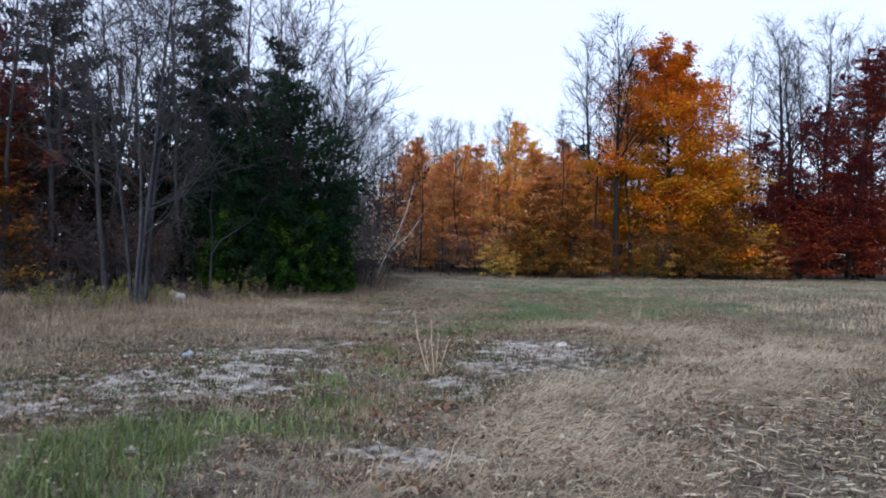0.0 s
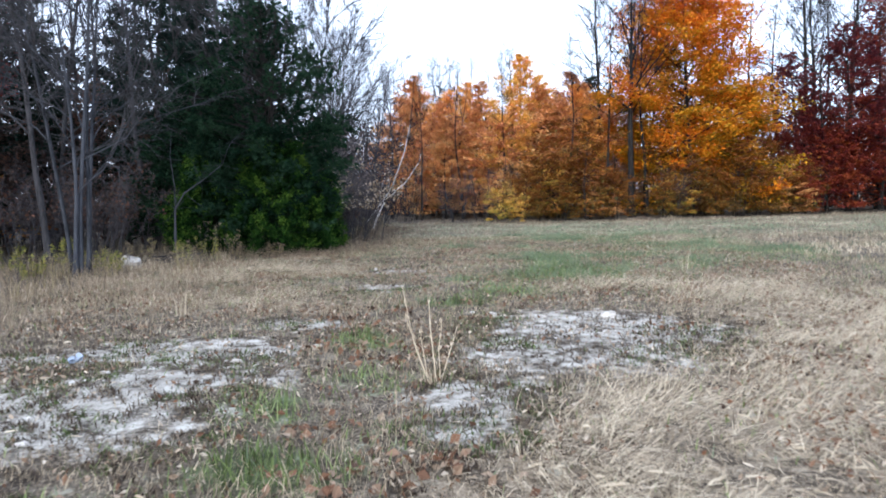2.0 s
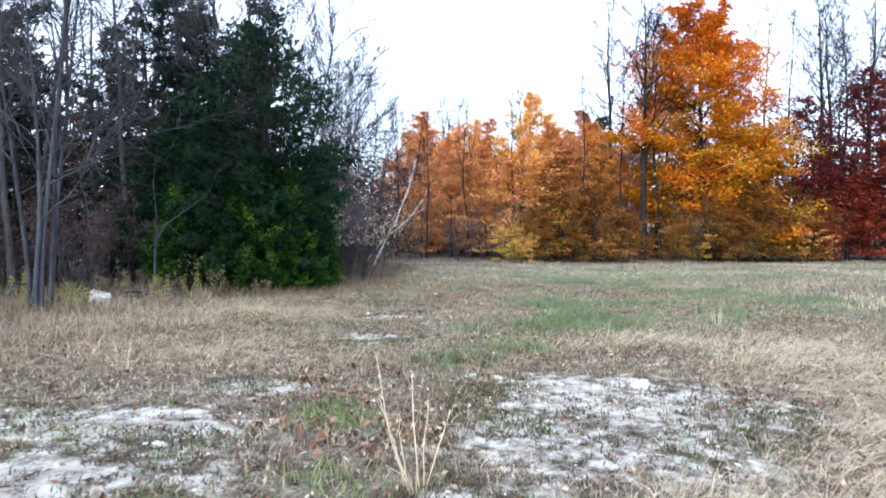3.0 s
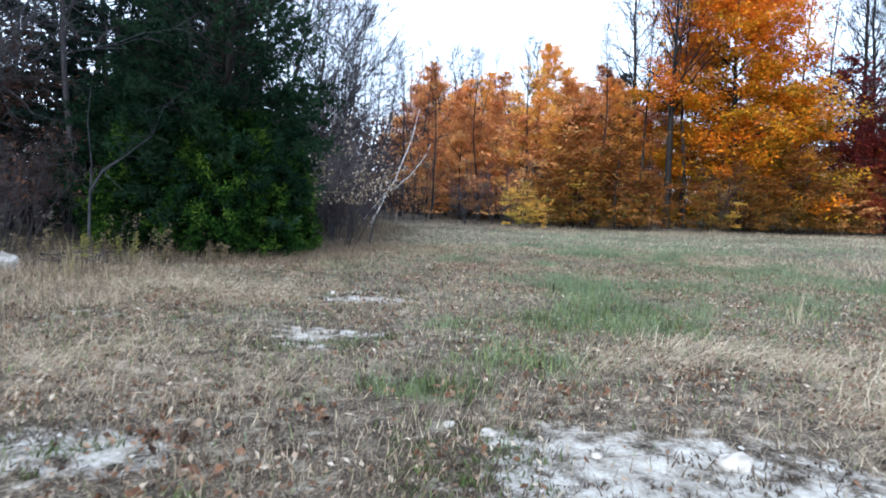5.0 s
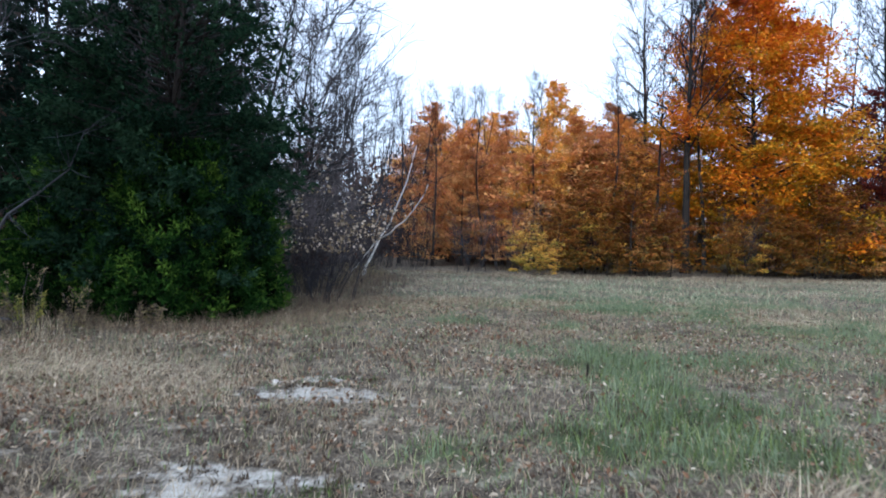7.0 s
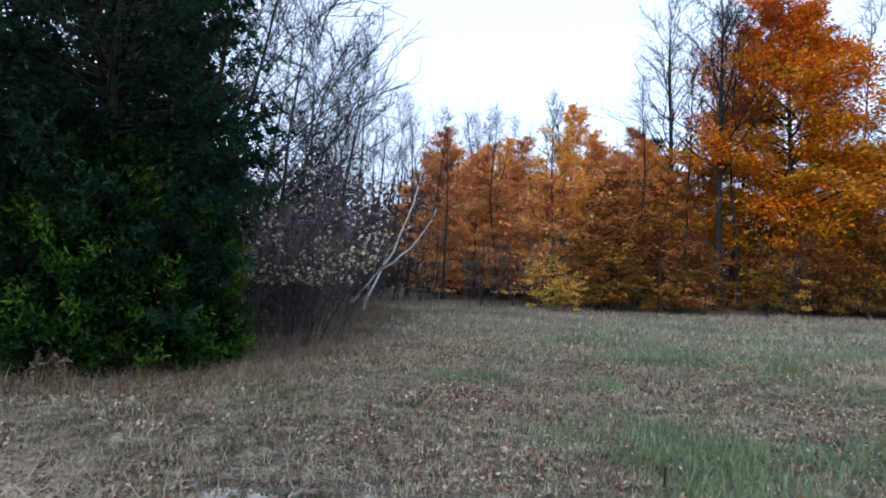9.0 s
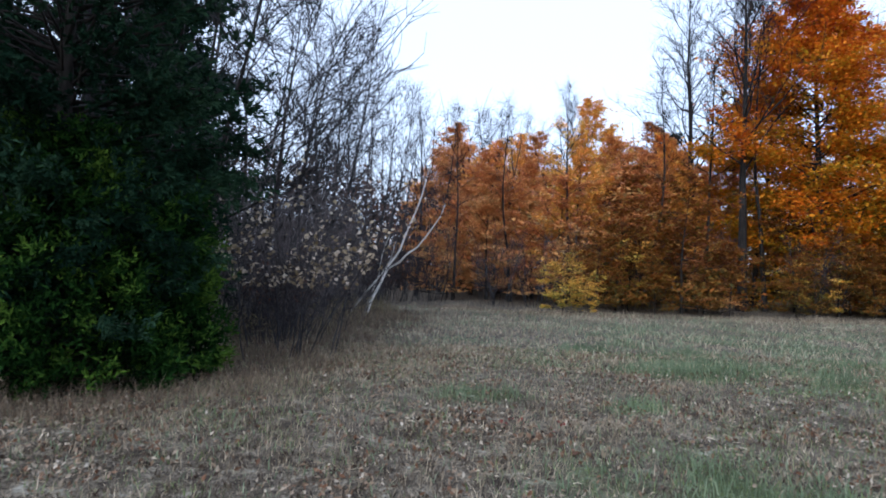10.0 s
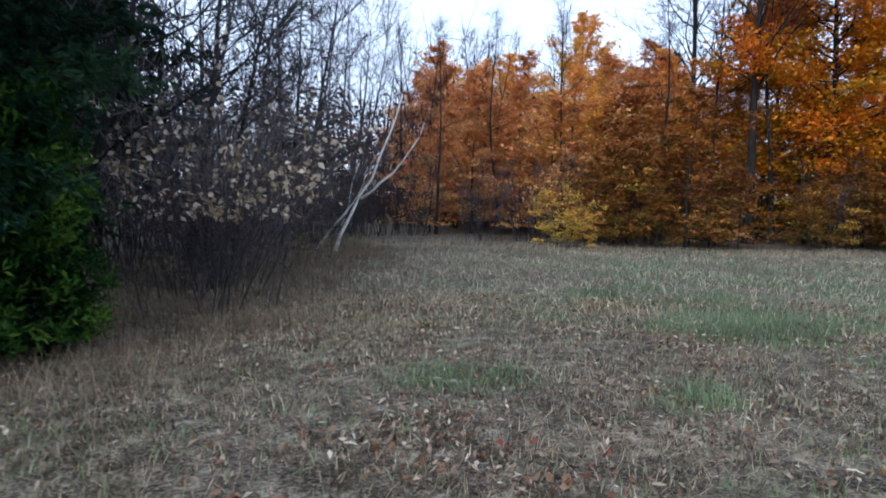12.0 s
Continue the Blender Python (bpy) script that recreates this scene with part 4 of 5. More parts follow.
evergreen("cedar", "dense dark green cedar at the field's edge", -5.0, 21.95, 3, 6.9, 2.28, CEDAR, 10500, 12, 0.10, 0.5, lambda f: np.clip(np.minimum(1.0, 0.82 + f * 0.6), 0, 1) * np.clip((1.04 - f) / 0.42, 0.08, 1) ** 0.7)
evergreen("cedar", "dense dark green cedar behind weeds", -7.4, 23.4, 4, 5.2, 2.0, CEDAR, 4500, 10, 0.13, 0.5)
def arborvitae(x, y, seed, height, rx, clumps):
    """A low evergreen: bright fans of scale foliage in separate tufts, the shade of the hollows between them put into
    the tint.
    """
    rng = np.random.default_rng(seed)
    root = plant("arborvitae", "bright green low arborvitae in front of a cedar", "tree", x, y)
    lines = [(bent(rng, (0, 0, -0.1), (0.02, 0, 1), height * 0.9, 6, 0.03), np.linspace(0.07, 0.015, 7), 6)]
    C, O, T = [], [], []
    for k in range(clumps):
        f = (k + rng.uniform()) / clumps
        az = k * 2.39996 + rng.uniform(-0.3, 0.3)
        z = 0.12 + (height - 0.12) * f
        lump = 1 + 0.3 * noise.noise(Vector((math.cos(az) * 1.6, math.sin(az) * 1.6, z * 1.1 + seed)))
        R = rx * min(1.0, 1.25 - f * 0.85) * lump * rng.uniform(0.72, 1.05)
        tip = np.array([math.cos(az) * R, math.sin(az) * R, z])
        out = unit(np.array([math.cos(az), math.sin(az), 0.55]) + rng.normal(size=3) * 0.25)
        lines.append((np.array([[0, 0, max(0.05, z - R * 0.35)], tip * np.array([0.55, 0.55, 1]) - np.array([0, 0, R * 0.12]), tip]), np.array([0.014, 0.009, 0.004]), 3))
        m = rng.integers(42, 64)
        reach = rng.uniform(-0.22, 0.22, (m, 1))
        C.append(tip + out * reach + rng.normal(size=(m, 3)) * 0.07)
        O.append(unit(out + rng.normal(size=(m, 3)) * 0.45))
        # light and shade in the tint: inner sprays darkened, outer ones brightened
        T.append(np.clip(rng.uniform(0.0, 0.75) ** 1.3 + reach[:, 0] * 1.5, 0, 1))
    part("trunk", mesh_of("trunk", *tubes(lines[:1]), DARK_BARK, smooth=True), root)
    tagged(part("limb", mesh_of("limb", *tubes(lines[1:]), DARK_BARK), root), kind="stuff")
    C = np.concatenate(C)
    C[:, 2] = np.maximum(C[:, 2], 0.04)
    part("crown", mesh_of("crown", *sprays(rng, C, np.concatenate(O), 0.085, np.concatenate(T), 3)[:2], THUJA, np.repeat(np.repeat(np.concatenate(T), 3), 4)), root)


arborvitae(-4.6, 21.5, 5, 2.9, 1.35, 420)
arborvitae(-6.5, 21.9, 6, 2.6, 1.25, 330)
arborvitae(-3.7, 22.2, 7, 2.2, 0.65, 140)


def pine(seed, height):
    rng = np.random.default_rng(seed)
    root = plant("pine_tree", "tall dark pine with ragged layered branches", "tree", 0, 0, 0, "dark pines in the wood")
    lines = [(bent(rng, (0, 0, -0.1), (0.01, 0.01, 1), height, 10, 0.015), np.linspace(0.2, 0.03, 11), 7)]
    C, T = [], []
    for k in range(70):
        f = 0.15 + 0.84 * (k + rng.uniform()) / 70
        z, az = f * height, rng.uniform(0, 6.28)
        L = height * (0.06 + 0.24 * (1 - f)) * rng.uniform(0.5, 1.15)
        line = bent(rng, (0, 0, z), (math.cos(az), math.sin(az), 0.12), L, 5, 0.09, 0.02)
        lines.append((line, np.linspace(0.045, 0.008, 6), 3))
        m = 8 + int(L * 27)
        g = rng.uniform(0.3, 1.05, m)
        j = np.minimum((g * 5).astype(int), 4)
        w = (g * 5 - j)[:, None]
        C.append(line[j] * (1 - w) + line[j + 1] * w + rng.normal(size=(m, 3)) * np.array([0.22, 0.22, 0.08]))
        T.append(np.full(m, rng.uniform(0.2, 0.8)))
    C, T = np.concatenate(C), np.concatenate(T)
    part("trunk", mesh_of("trunk", *tubes(lines[:1]), DARK_BARK, smooth=True), root)
    tagged(part("limb", mesh_of("limb", *tubes(lines[1:]), DARK_BARK), root), kind="stuff")
    v, f, t = sprays(rng, C, unit(rng.normal(size=C.shape) + np.array([0, 0, 0.4])), 0.24, T, 4)
    part("crown", mesh_of("crown", v, f, PINE, t), root)
    return root


set_copies(pine(11, 15), [(-8.8, 27.5, 10, 0.6), (-15.5, 26.5, 200, 0.85), (-9.4, 25.4, 60, 0.6), (-11.3, 26.6, 300, 0.55), (-13.2, 25.2, 180, 0.5), (-8.2, 30.5, 240, 0.6), (-12.5, 36, 140, 1.1), (-21, 28, 20, 1.15)])
set_copies(pine(12, 14), [(-7.0, 29.0, 230, 0.75), (12.9, 64, 60, 0.85), (-19, 25, 160, 1.0), (9.8, 72, 10, 0.85)])


# ---- bare trees and thickets on the left ----
def clump_tree(x, y):
    """Several grey stems from one root, branching high."""
    root = plant("multi_stem_tree", "bare grey tree with several slender stems from one root", "tree", x, y)
    for k, (dx, dy, lx, ly, h) in enumerate([(0, 0, 0.0, 0, 10.5), (0.14, 0.05, 0.03, 0.02, 9.5), (-0.17, 0.04, -0.01, 0.03, 10), (0.05, 0.2, 0.02, 0.05, 9), (-0.06, -0.1, 0.04, -0.02, 7.5)]):
        rng = np.random.default_rng(90 + k)
        big, fine, _ = grow(rng, h, 0.05, 20, 0.22, lambda f: 3.0 * (1.1 - f * 0.7), lambda f: 0.55 + 0.45 * f, 9, 5, (lx, ly), 0.06, -0.02, 0.5)
        move = np.array([dx, dy, 0])
        part("stem", mesh_of("stem", *tubes([(p + move, r, s) for p, r, s in big]), PALE_BARK, smooth=True), root)
        part("crown", mesh_of("crown", *tubes([(p + move, r, s) for p, r, s in fine]), GREY_BARK), root)


clump_tree(-7.52, 16.6)


def bent_sapling(x, y):
    root = plant("sapling", "thin pale sapling bent sideways before an evergreen", "tree", x, y)
    rng = np.random.default_rng(8)
    stem = np.array([(0, 0, -0.05), (0.0, 0, 0.6), (0.03, 0, 1.25), (0.3, -0.05, 1.65), (0.8, -0.15, 1.95), (1.35, -0.2, 2.35), (1.6, -0.25, 2.9)])
    up2 = np.array([(0.03, 0, 1.2), (0.0, 0.1, 1.8), (-0.1, 0.15, 2.6), (-0.05, 0.2, 3.3)])
    part("stem", mesh_of("stem", *tubes([(stem, np.linspace(0.034, 0.009, 7), 6), (up2, np.linspace(0.018, 0.005, 4), 5)]), PALE_BARK, smooth=True), root)
    tw = []
    for _ in range(26):
        o = stem[rng.integers(2, 7)] + rng.normal(size=3) * 0.02
        tw.append((bent(rng, o, unit(np.array([0.5, 0, 0.4]) + rng.normal(size=3) * 0.7), rng.uniform(0.3, 0.9), 3, 0.15), np.linspace(0.007, 0.003, 4), 3))
    part("crown", mesh_of("crown", *tubes(tw), PALE_BARK), root)


bent_sapling(-6.95, 20.1)

A = bare_tree(201, 13, 0.12, subs=7, twigs=4)
B = bare_tree(202, 11, 0.095, spread=0.36, lean=(0.10, 0), subs=7, twigs=4)
C = bare_tree(203, 15, 0.125, first=0.4, spread=0.24, subs=7, twigs=4)
set_copies(A, [(-12, 20.5, 100, 0.9), (-9.5, 30, 200, 1.1), (-7, 41, 60, 0.9), (-12.5, 37, 310, 1.0), (-3.8, 50, 20, 0.8), (-8.5, 55, 130, 0.9), (-16, 18, 45, 0.85), (-10, 70, 80, 1.2), (2, 82, 150, 1.25), (-22, 20, 45, 0.95)])
set_copies(B, [(-9.3, 18.6, 170, 0.95), (-7.2, 38.5, 340, 0.9), (-13.5, 17.2, 90, 1.0), (-8.2, 36, 45, 1.0), (-5.5, 46, 80, 0.95), (-3.0, 56, 200, 1.0), (-17, 24, 10, 1.1), (-6, 76, 60, 1.5), (-6.6, 42.5, 0, 1.1), (-4.8, 43.5, 30, 0.85), (-7.8, 47, 60, 1.1), (-11.5, 22.5, 10, 1.0), (-15.5, 20, 280, 1.0), (-13, 26.5, 130, 1.1)])
set_copies(C, [(-6.6, 25.3, 0, 0.85), (-14.4, 24.2, 77, 0.8), (-7.6, 26.2, 160, 0.95), (-14.5, 21, 250, 0.9), (-11, 28.5, 33, 1.0), (-19, 18, 180, 0.9), (-12.3, 18.8, 10, 0.7), (-9.2, 23.5, 290, 0.8), (-13.2, 22.5, 120, 0.85), (-8.9, 34, 60, 0.9), (-2, 84, 20, 1.15), (5, 88, 100, 1.15), (-14, 33, 20, 1.0)])

def arching_tree(x, y, seed, height, lean, limbs=15):
    """A dark leafless tree whose limbs sweep up and out over the field."""
    rng = np.random.default_rng(seed)
    big, fine, _ = grow(rng, height, 0.085, limbs, 0.2, lambda f: height * 0.5 * (1.15 - f * 0.7), lambda f: 0.6 + 0.3 * f, 11, 4, lean, 0.05, 0.02, 0.7, 7, 1.0, 0.008, 0.4)
    root = plant("bare_tree", "dark leafless tree with long limbs arching over the field", "tree", x, y, 0, "bare trees at the wood's edge")
    part("trunk", mesh_of("trunk", *tubes(big), DARK_BARK, smooth=True), root)
    part("crown", mesh_of("crown", *tubes(fine), GREY_BARK), root, "long dark bare twigs")


for ax, ay, aseed, ah, alean in ((-5.6, 26.0, 221, 8.6, (0.24, 0.0)), (-4.9, 28.6, 222, 8.0, (0.2, -0.05)), (-5.6, 31.5, 223, 7.8, (0.2, 0.05)), (-6.4, 28.2, 224, 10.5, (0.08, 0.0)), (-5.4, 36.0, 225, 8.2, (0.12, 0.0)), (-6.9, 24.8, 226, 10.0, (0.1, 0.0))):
    arching_tree(ax, ay, aseed, ah, alean)

# bare trees among and behind the autumn wood
D = bare_tree(204, 18, 0.26, name="bare_tree", label="tall dark leafless tree rising above autumn leaves", bark=DARK_BARK, limbs=34, first=0.36, spread=0.36, subs=8, twigs=4, lean=(-0.06, 0), twig_r=0.0095, twig_bark=DARK_BARK)
F = bare_tree(205, 17, 0.15, name="bare_tree", label="tall slender leafless tree with short branches", bark=DARK_BARK, limbs=18, first=0.45, spread=0.17, subs=7, twigs=3, twig_r=0.0095, twig_bark=DARK_BARK)
set_copies(D, [(12.0, 46.4, 0, 0.95), (11.6, 54, 140, 0.98), (15.0, 57, 250, 1.0), (30, 58, 60, 1.05), (35, 56, 200, 1.05), (29.0, 57.5, 20, 1.15), (33.5, 59.0, 310, 1.2), (8, 80, 90, 0.95), (-0.5, 76, 10, 0.85)])
set_copies(F, [(21.8, 51.5, 0, 1.05), (24.8, 52.5, 100, 1.02), (27.3, 53, 220, 1.08), (13.2, 46.9, 40, 0.9), (14.0, 50.5, 300, 1.0), (22.8, 56, 30, 1.05), (32, 53, 160, 1.1), (3.4, 76, 70, 0.95), (0.5, 79, 20, 1.0), (36, 51, 50, 1.1), (1.2, 48, 80, 0.6), (4.0, 47, 170, 0.62), (7.6, 46, 260, 0.66), (10.8, 48, 350, 0.8), (18.4, 47.8, 10, 0.75), (25.8, 48.5, 120, 0.85), (-1.6, 47, 210, 0.55)])


def shrub(seed, height, n, leafy=None, count=0, label="", name="shrub", twig=SHRUB_TWIG):
    rng = np.random.default_rng(seed)
    root = plant(name, label, "shrub", 0, 0, 0, "thicket along the wood's edge")
    stems, fine, tips = [], [], []
    for _ in range(n):
        a, rr = rng.uniform(0, 6.28), rng.uniform(0, 0.85)
        p = (rr * math.cos(a), rr * math.sin(a), -0.05)
        line = bent(rng, p, (math.cos(a) * 0.28, math.sin(a) * 0.28, 1), height * rng.uniform(0.55, 1.1), 6, 0.09)
        stems.append((line, np.linspace(0.011, 0.004, 7), 4))
        for _ in range(11):
            g = rng.uniform(0.25, 1)
            j = min(int(g * 6), 5)
            o = line[j] + (line[j + 1] - line[j]) * (g * 6 - j)
            sl = bent(rng, o, unit(np.array([0, 0, 0.7]) + rng.normal(size=3) * 0.8), height * rng.uniform(0.1, 0.26), 3, 0.16)
            fine.append((sl, np.linspace(0.006, 0.003, 4), 3))
            tips.append(sl)
            for _ in range(2):
                tw = np.array([sl[2], sl[2] + unit(rng.normal(size=3) + np.array([0, 0, 0.6])) * rng.uniform(0.1, 0.3)])
                fine.append((tw, np.array([0.004, 0.0025]), 3))
    for one in stems:
        part("stem", mesh_of("stem", *tubes([one]), GREY_BARK, smooth=True), root)
    part("crown", mesh_of("crown", *tubes(fine), twig), root)
    if leafy:
        t = np.array(tips)
        at = t[rng.integers(0, len(t), count), rng.integers(0, 4, count)] + rng.normal(size=(count, 3)) * 0.06
        keep = at[:, 2] > height * 0.42
        at = at[keep]
        tint = rng.uniform(0.1, 0.95, len(at))
        v, f, tt = leaves(rng, at, 0.082, tint, 0.3, 0.7)
        part("leaves", mesh_of("leaves", v, f, leafy, tt), root)
    return root


set_copies(shrub(301, 2.55, 13, PALE, 1150, "shrub with pale yellow leaves before bare thicket", twig=TWIG), [(-2.75, 24.4, 0, 1.05)])
THICKET = [(-3.6, 27, 0, 0.9), (-3.9, 29, 80, 1.0), (-4.6, 31.5, 160, 1.05), (-4.3, 34, 250, 1.0), (-4.6, 36.5, 20, 1.0), (-5.4, 27.6, 40, 1.25),
           (-6, 31, 300, 1.3), (-6.5, 34.5, 110, 1.3), (-5.2, 39, 10, 1.1), (-3.4, 26.2, 200, 0.75), (-7.5, 38, 130, 1.4), (-5.0, 29.3, 70, 1.5),
           (-5.6, 32.6, 140, 1.6), (-5.3, 35.6, 210, 1.6)]
WOOD_SHRUBS = [(-6.2, 37.5, 280, 1.7), (-4.9, 41, 330, 1.4), (-6.8, 28.4, 15, 1.5), (-7.4, 31.5, 95, 1.8), (-4.2, 44, 40, 1.5), (-5.8, 42.5, 160, 1.9),
               (0.6, 43.2, 20, 1.2), (2.2, 43.6, 100, 1.3), (4.6, 44.6, 200, 1.4), (7.0, 44.2, 280, 1.3), (9.8, 44.4, 30, 1.4), (14.3, 44.6, 150, 1.4),
               (18.8, 44.8, 230, 1.3), (23.8, 46.6, 310, 1.3), (-2.6, 45.5, 70, 1.5)]
set_copies(shrub(302, 3.0, 22, None, 0, "bare grey-brown thicket shrub"), THICKET)
# TWIG here instead of the paler SHRUB_TWIG: shade put into the twig colour
set_copies(shrub(304, 2.9, 18, None, 0, "bare shrub with shade-darkened twigs at the foot of the wood", twig=TWIG), WOOD_SHRUBS)
set_copies(shrub(303, 2.2, 18, BROWN, 700, "thicket shrub with a few dead brown leaves", twig=TWIG), [(-3.5, 25.9, 0, 0.85), (-5.0, 33, 50, 1.3), (-4.1, 38, 200, 1.0), (-8.7, 19.8, 10, 1.0), (-10, 18.8, 100, 1.1), (-11.5, 18, 190, 1.0), (-13, 19.5, 260, 1.3), (-8.7, 22.6, 30, 1.1), (-10.3, 21.5, 300, 1.3), (-15, 17.5, 20, 1.2), (-4.6, 42, 20, 1.2), (-3.6, 45, 120, 1.2), (-12, 23, 60, 1.5)])


def birch(x, y):
    """Thin white stems leaning over the field, the tallest forked."""
    root = plant("birch", "white birch with thin crooked stems leaning over the field", "tree", x, y)
    rng = np.random.default_rng(15)
    stems = [([(0.0, 0, -0.1), (0.19, 0.05, 0.5), (0.46, 0.1, 1.1), (0.66, 0.2, 1.6), (0.9, 0.25, 2.05), (1.12, 0.3, 2.6), (1.33, 0.35, 3.15), (1.5, 0.4, 3.65), (1.7, 0.45, 4.25), (1.78, 0.5, 4.9)], 0.048),
             ([(0.64, 0.2, 1.5), (0.95, 0.15, 1.72), (1.2, 0.1, 1.9), (1.5, 0.05, 2.15), (1.75, 0, 2.45), (1.98, -0.05, 2.75), (2.2, -0.1, 3.1), (2.35, -0.12, 3.5)], 0.032),
             ([(-0.6, -0.2, -0.1), (-0.35, -0.15, 0.3), (-0.02, -0.1, 0.7), (0.2, -0.05, 1.0), (0.5, 0, 1.4), (0.72, 0, 1.75), (0.85, 0, 2.3)], 0.036),
             ([(-0.1, 0.3, -0.1), (0.05, 0.3, 0.6), (0.3, 0.35, 1.25), (0.38, 0.4, 1.9), (0.6, 0.45, 2.5)], 0.026)]
    for pts, r in stems:
        p = np.array(pts, float)
        p[1:] += rng.normal(size=(len(p) - 1, 3)) * 0.02
        part("stem", mesh_of("stem", *tubes([(p, np.linspace(r, 0.013, len(p)), 7)]), BIRCH_BARK, smooth=True), root, "white peeling bark")
        tw = []
        for _ in range(24):
            i = rng.integers(len(p) // 2, len(p))
            tw.append((bent(rng, p[i], unit(np.array([0.4, 0, 0.6]) + rng.normal(size=3) * 0.6), rng.uniform(0.3, 1.0), 3, 0.12), np.linspace(0.009, 0.004, 4), 3))
        part("crown", mesh_of("crown", *tubes(tw), TWIG), root)


birch(-3.4, 34.0)

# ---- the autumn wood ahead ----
# low tint of 0.10 puts shade into the lower half's leaf colour
hero = leafy_tree(401, "maple", "large orange maple, golden lower branches with shade tinted in, leaves turning", 16.6, 0.26, ORANGE, 130000, 0.215, 0.07, 0.335, 0.5, 84, 9, 0.68, 0.10, wild=0.30,
                  up=lambda f: 0.05 + 0.75 * f, profile=lambda f: math.sqrt(max(0.04, 1 - (max(0.0, f - 0.4) / 0.63) ** 2)) * (0.85 if f > 0.75 else 1.0))
hero.matrix_basis = pose(16.5, 48.2, float(swell(16.5, 48.2)), 0, 0, 25) @ Matrix.Scale(0.97, 4)

gold = leafy_tree(402, "maple", "golden orange maple at the wood's edge", 12.4, 0.17, GOLD, 26000, 0.18, 0.1, 0.30, 0.4, 42, 9, 0.6, 0.3)
set_copies(gold, [(5.9, 57, 0, 1.0), (9.0, 50, 100, 0.72), (2.2, 62, 220, 0.9), (19.5, 54, 40, 0.8), (4.6, 48, 310, 0.62), (8.0, 61, 130, 0.92), (-3.0, 66, 70, 0.95), (0.6, 58, 190, 0.8)])
rust = leafy_tree(403, "beech", "rusty orange beech with layered leaves", 11.5, 0.15, RUST, 26000, 0.18, 0.06, 0.33, 0.35, 42, 9, 0.6, 0.3)
set_copies(rust, [(9.6, 57, 0, 0.98), (-1.5, 60, 120, 1.0), (12.4, 53, 230, 0.75), (2.5, 52, 60, 0.68), (7.3, 49, 280, 0.68), (-4.5, 63, 10, 0.9), (22, 52, 35, 0.75), (14, 62, 66, 0.9), (0.0, 48.5, 35, 0.6), (4.0, 60, 140, 0.95), (11.5, 62, 250, 0.95), (-1.0, 54, 300, 0.75), (7.0, 54, 20, 0.85), (14.5, 53.5, 200, 0.7), (18.5, 52, 90, 0.7)])
red = leafy_tree(404, "red_oak", "dark red oak with thinning crown", 15.5, 0.22, RED, 20000, 0.22, 0.08, 0.34, 0.35, 44, 9, 0.75, 0.2, wild=0.3)
set_copies(red, [(31.0, 50.5, 0, 1.12), (25.0, 50.5, 140, 0.72), (27.5, 49, 220, 0.80), (34.5, 54, 60, 1.15), (29, 47.8, 300, 0.6), (37, 51, 20, 1.0), (23.6, 47.2, 80, 0.45)])
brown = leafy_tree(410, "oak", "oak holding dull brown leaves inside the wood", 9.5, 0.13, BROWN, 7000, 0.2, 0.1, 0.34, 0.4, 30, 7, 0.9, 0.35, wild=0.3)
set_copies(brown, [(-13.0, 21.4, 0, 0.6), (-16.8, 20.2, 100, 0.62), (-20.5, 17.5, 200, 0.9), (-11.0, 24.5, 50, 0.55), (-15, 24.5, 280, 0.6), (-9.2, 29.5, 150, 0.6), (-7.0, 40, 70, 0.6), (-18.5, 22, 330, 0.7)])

maroon = leafy_tree(411, "red_oak", "oak with dull maroon leaves inside the wood", 12.0, 0.14, RED, 6500, 0.2, 0.1, 0.30, 0.4, 34, 8, 0.7, 0.3, wild=0.3)
set_copies(maroon, [(-13.6, 19.6, 0, 0.72), (-16.4, 23.0, 120, 0.9)])

young_orange = leafy_tree(405, "young_maple", "young orange maple leafed to the ground", 6.0, 0.06, COPPER, 5200, 0.2, 0.03, 0.42, 0.25, 26, 6, 0.6, 0.25, wild=0.3, group="young trees at the wood's edge", up=lambda f: 0.05 + 0.7 * f)
set_copies(young_orange, [(8.2, 42.6, 0, 1.0), (8.9, 44.4, 90, 0.7), (15.2, 44.2, 200, 0.65), (17.6, 43.8, 310, 0.75), (20.4, 45.0, 40, 0.8), (-12.2, 17.6, 80, 0.62), (-14.0, 20.4, 20, 0.85), (7.6, 47.8, 150, 1.15), (5.6, 43.2, 260, 0.8), (14.6, 47.0, 70, 0.9), (19.0, 47, 130, 0.8), (22.9, 45.8, 240, 0.55), (4.6, 41.6, 20, 0.55), (6.9, 41.6, 110, 0.42), (10.0, 42.2, 200, 0.5), (12.9, 42.9, 290, 0.45), (16.2, 43.2, 55, 0.5), (19.2, 44.0, 160, 0.5), (21.6, 44.9, 250, 0.45)])
young_gold = leafy_tree(406, "young_maple", "young golden-yellow maple leafed to the ground", 4.6, 0.05, GOLD, 4200, 0.17, 0.03, 0.5, 0.35, 24, 6, 0.5, 0.1, wild=0.35, group="young trees at the wood's edge", up=lambda f: 0.15 + 0.7 * f, profile=lambda f: 0.75 + 0.25 * math.sin(f * 3.1))
set_copies(young_gold, [(3.0, 39.3, 0, 0.48), (4.0, 39.9, 140, 0.3), (6.2, 43.6, 60, 0.7), (14.4, 44.6, 170, 0.6)])
young_rust = leafy_tree(407, "young_beech", "young rust-coloured beech leafed to the ground", 5.2, 0.05, RUST, 4600, 0.19, 0.03, 0.44, 0.22, 26, 6, 0.6, 0.3, wild=0.3, group="young trees at the wood's edge", up=lambda f: 0.03 + 0.6 * f)
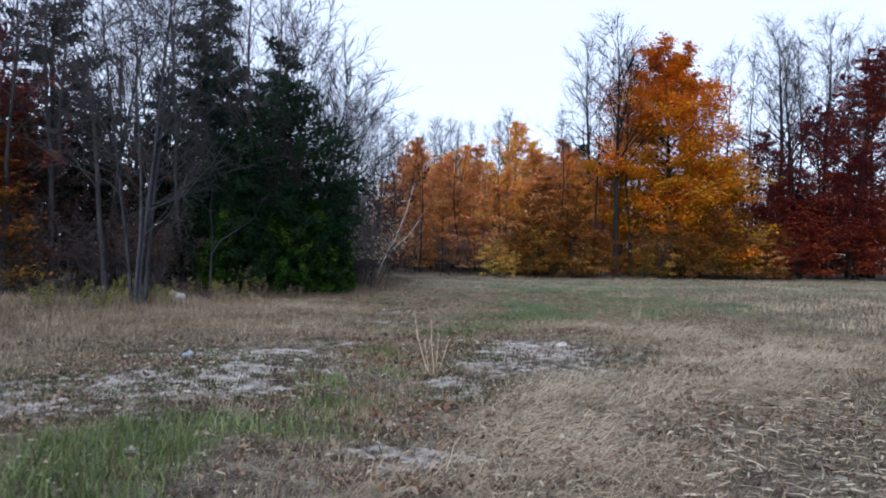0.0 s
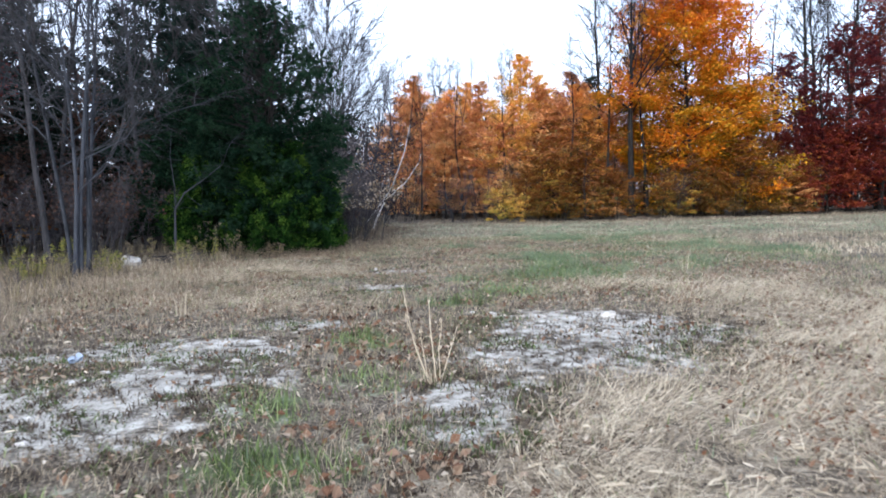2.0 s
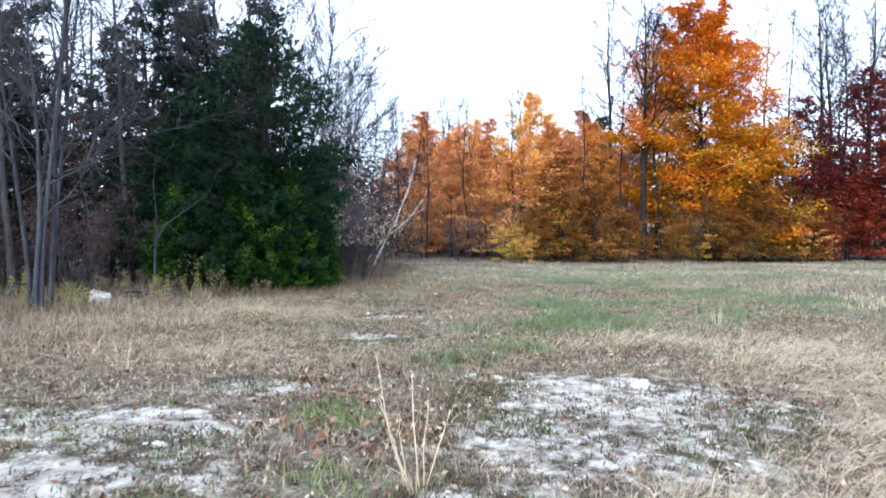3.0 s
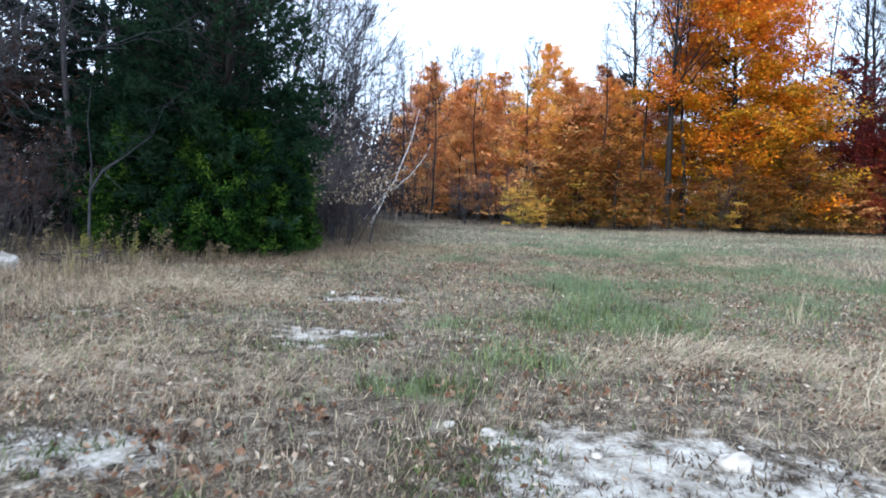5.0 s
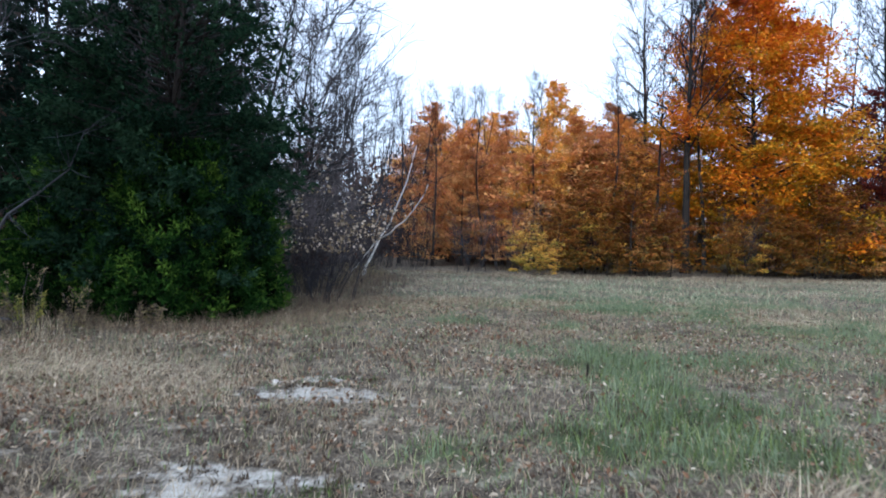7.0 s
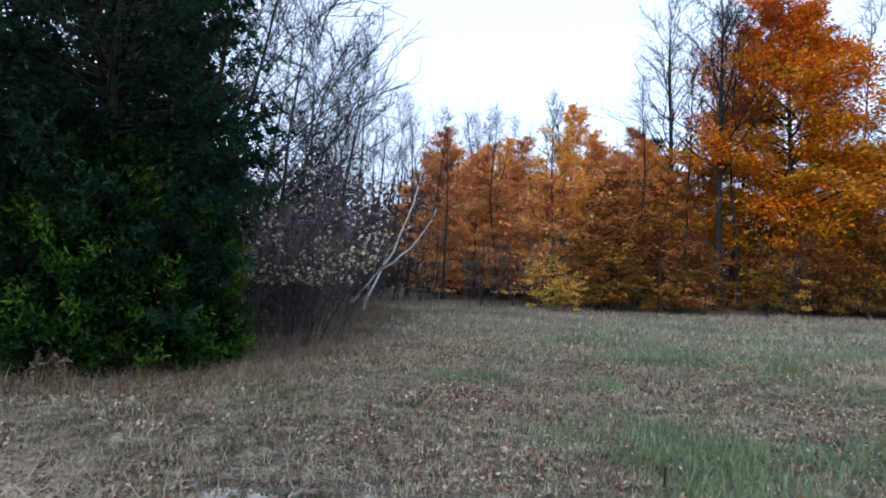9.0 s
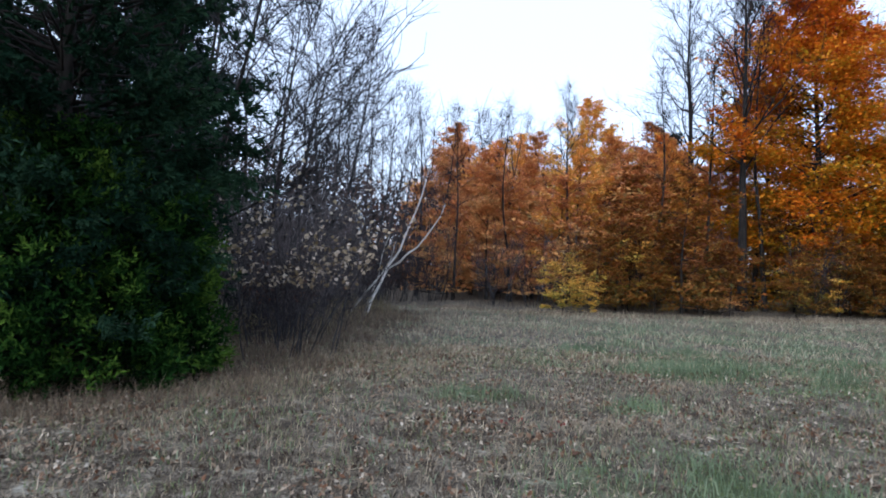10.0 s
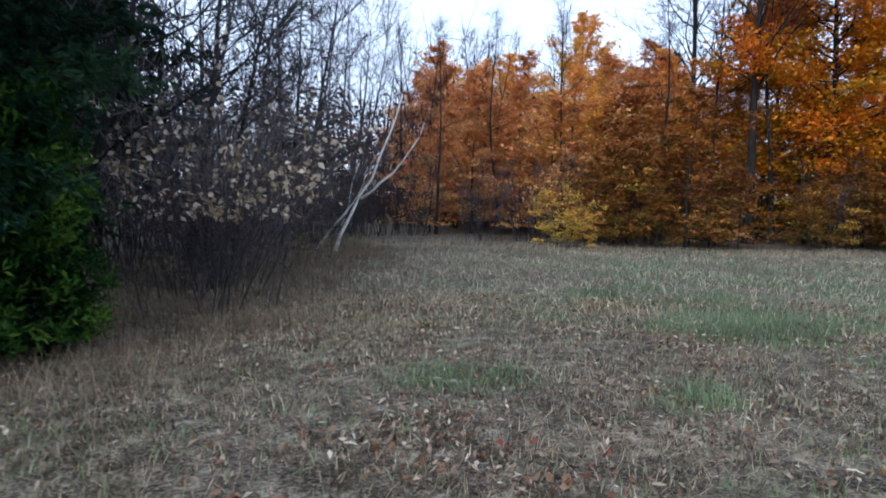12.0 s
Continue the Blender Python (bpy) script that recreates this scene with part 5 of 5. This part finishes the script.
set_copies(young_rust, [(3.4, 46.5, 100, 1.2), (6.6, 47, 210, 1.3), (9.2, 43.0, 20, 0.5), (-2.0, 48.5, 170, 1.0), (16.6, 46, 60, 0.8), (21.2, 44.6, 280, 0.6), (0.4, 50, 44, 1.3)])
young_red = leafy_tree(408, "young_oak", "young deep red oak leafed to the ground", 5.6, 0.06, RED, 5000, 0.2, 0.03, 0.42, 0.25, 26, 6, 0.4, 0.1, wild=0.25, group="young trees at the wood's edge", up=lambda f: 0.05 + 0.7 * f)
set_copies(young_red, [(24.6, 46.4, 0, 0.9), (27.0, 47.2, 120, 1.0), (29.8, 48.4, 230, 1.0), (32.6, 49.0, 40, 1.1), (26, 49, 310, 1.2), (35.5, 50.5, 70, 1.1), (22.3, 45.0, 200, 0.55)])


# ---- the depth of the wood: far stems and undergrowth that nobody could count ----
def far_woods():
    rng = np.random.default_rng(500)
    n = 52000
    ang = rng.uniform(0, 2 * np.pi, n)
    r = rng.uniform(0, 14, n)
    cx = np.concatenate([rng.uniform(-12, 44, 26000), rng.uniform(-40, -6.5, 20000), np.cos(ang[46000:]) * (62 + r[46000:])])
    cy = np.concatenate([54 + rng.uniform(0, 26, 26000) ** 1.0, rng.uniform(18, 56, 20000), 10 + np.sin(ang[46000:]) * (62 + r[46000:])])
    far = np.ones(n, bool)
    far[26000:46000] = cy[26000:46000] > np.interp(cx[26000:46000], [-46, -16, -9, -6.5], [15, 19, 24, 31])
    far[46000:] = ~((np.abs(cx[46000:]) < 45) & (cy[46000:] > 30))
    cx, cy = cx[far], cy[far]
    # raised behind the red oaks, added as darkness in their sky gaps
    top = 4.0 + 5.5 * lattice(cx, cy, 6, 501) + np.where((cx > 18) & (cy > 50), 2.5, 0)
    z = rng.uniform(0, 1, len(cx)) ** 1.2 * top
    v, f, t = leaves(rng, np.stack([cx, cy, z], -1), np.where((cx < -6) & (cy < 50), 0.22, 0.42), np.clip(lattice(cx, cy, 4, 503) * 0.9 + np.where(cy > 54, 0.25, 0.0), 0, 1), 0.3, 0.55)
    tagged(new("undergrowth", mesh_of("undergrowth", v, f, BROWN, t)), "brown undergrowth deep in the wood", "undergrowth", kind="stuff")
    cx, cy = rng.uniform(-44, -12, 26000), rng.uniform(25, 50, 26000)
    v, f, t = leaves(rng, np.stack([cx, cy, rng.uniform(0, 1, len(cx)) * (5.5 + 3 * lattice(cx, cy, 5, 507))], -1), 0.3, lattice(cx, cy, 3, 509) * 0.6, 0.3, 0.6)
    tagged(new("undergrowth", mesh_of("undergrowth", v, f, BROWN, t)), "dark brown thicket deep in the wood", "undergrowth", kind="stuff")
    lines = []
    for k in range(620):
        if k < 300:
            x, y = rng.uniform(-12, 46), rng.uniform(56, 90)
        elif k < 470:
            x, y = rng.uniform(-48, -10), rng.uniform(20, 62)
        else:
            a = rng.uniform(0, 6.28)
            x, y = 66 * math.cos(a), 10 + 66 * math.sin(a)
        h = rng.uniform(7, 13)
        p = bent(rng, (x, y, -0.1), (0, 0, 1), h, 4, 0.05)
        rad = rng.uniform(0.05, 0.13)
        lines.append((p, np.linspace(rad, 0.02, 5), 4))
        for _ in range(7):
            i = rng.integers(2, 5)
            lines.append((bent(rng, p[i], unit(rng.normal(size=3) + np.array([0, 0, 1.0])), rng.uniform(1.2, 3), 2, 0.15), np.array([0.025, 0.015, 0.008]), 3))
    tagged(new("far_trees", mesh_of("far_trees", *tubes(lines), GREY_BARK)), "bare grey trunks deep in the wood", "trees", kind="stuff")


far_woods()
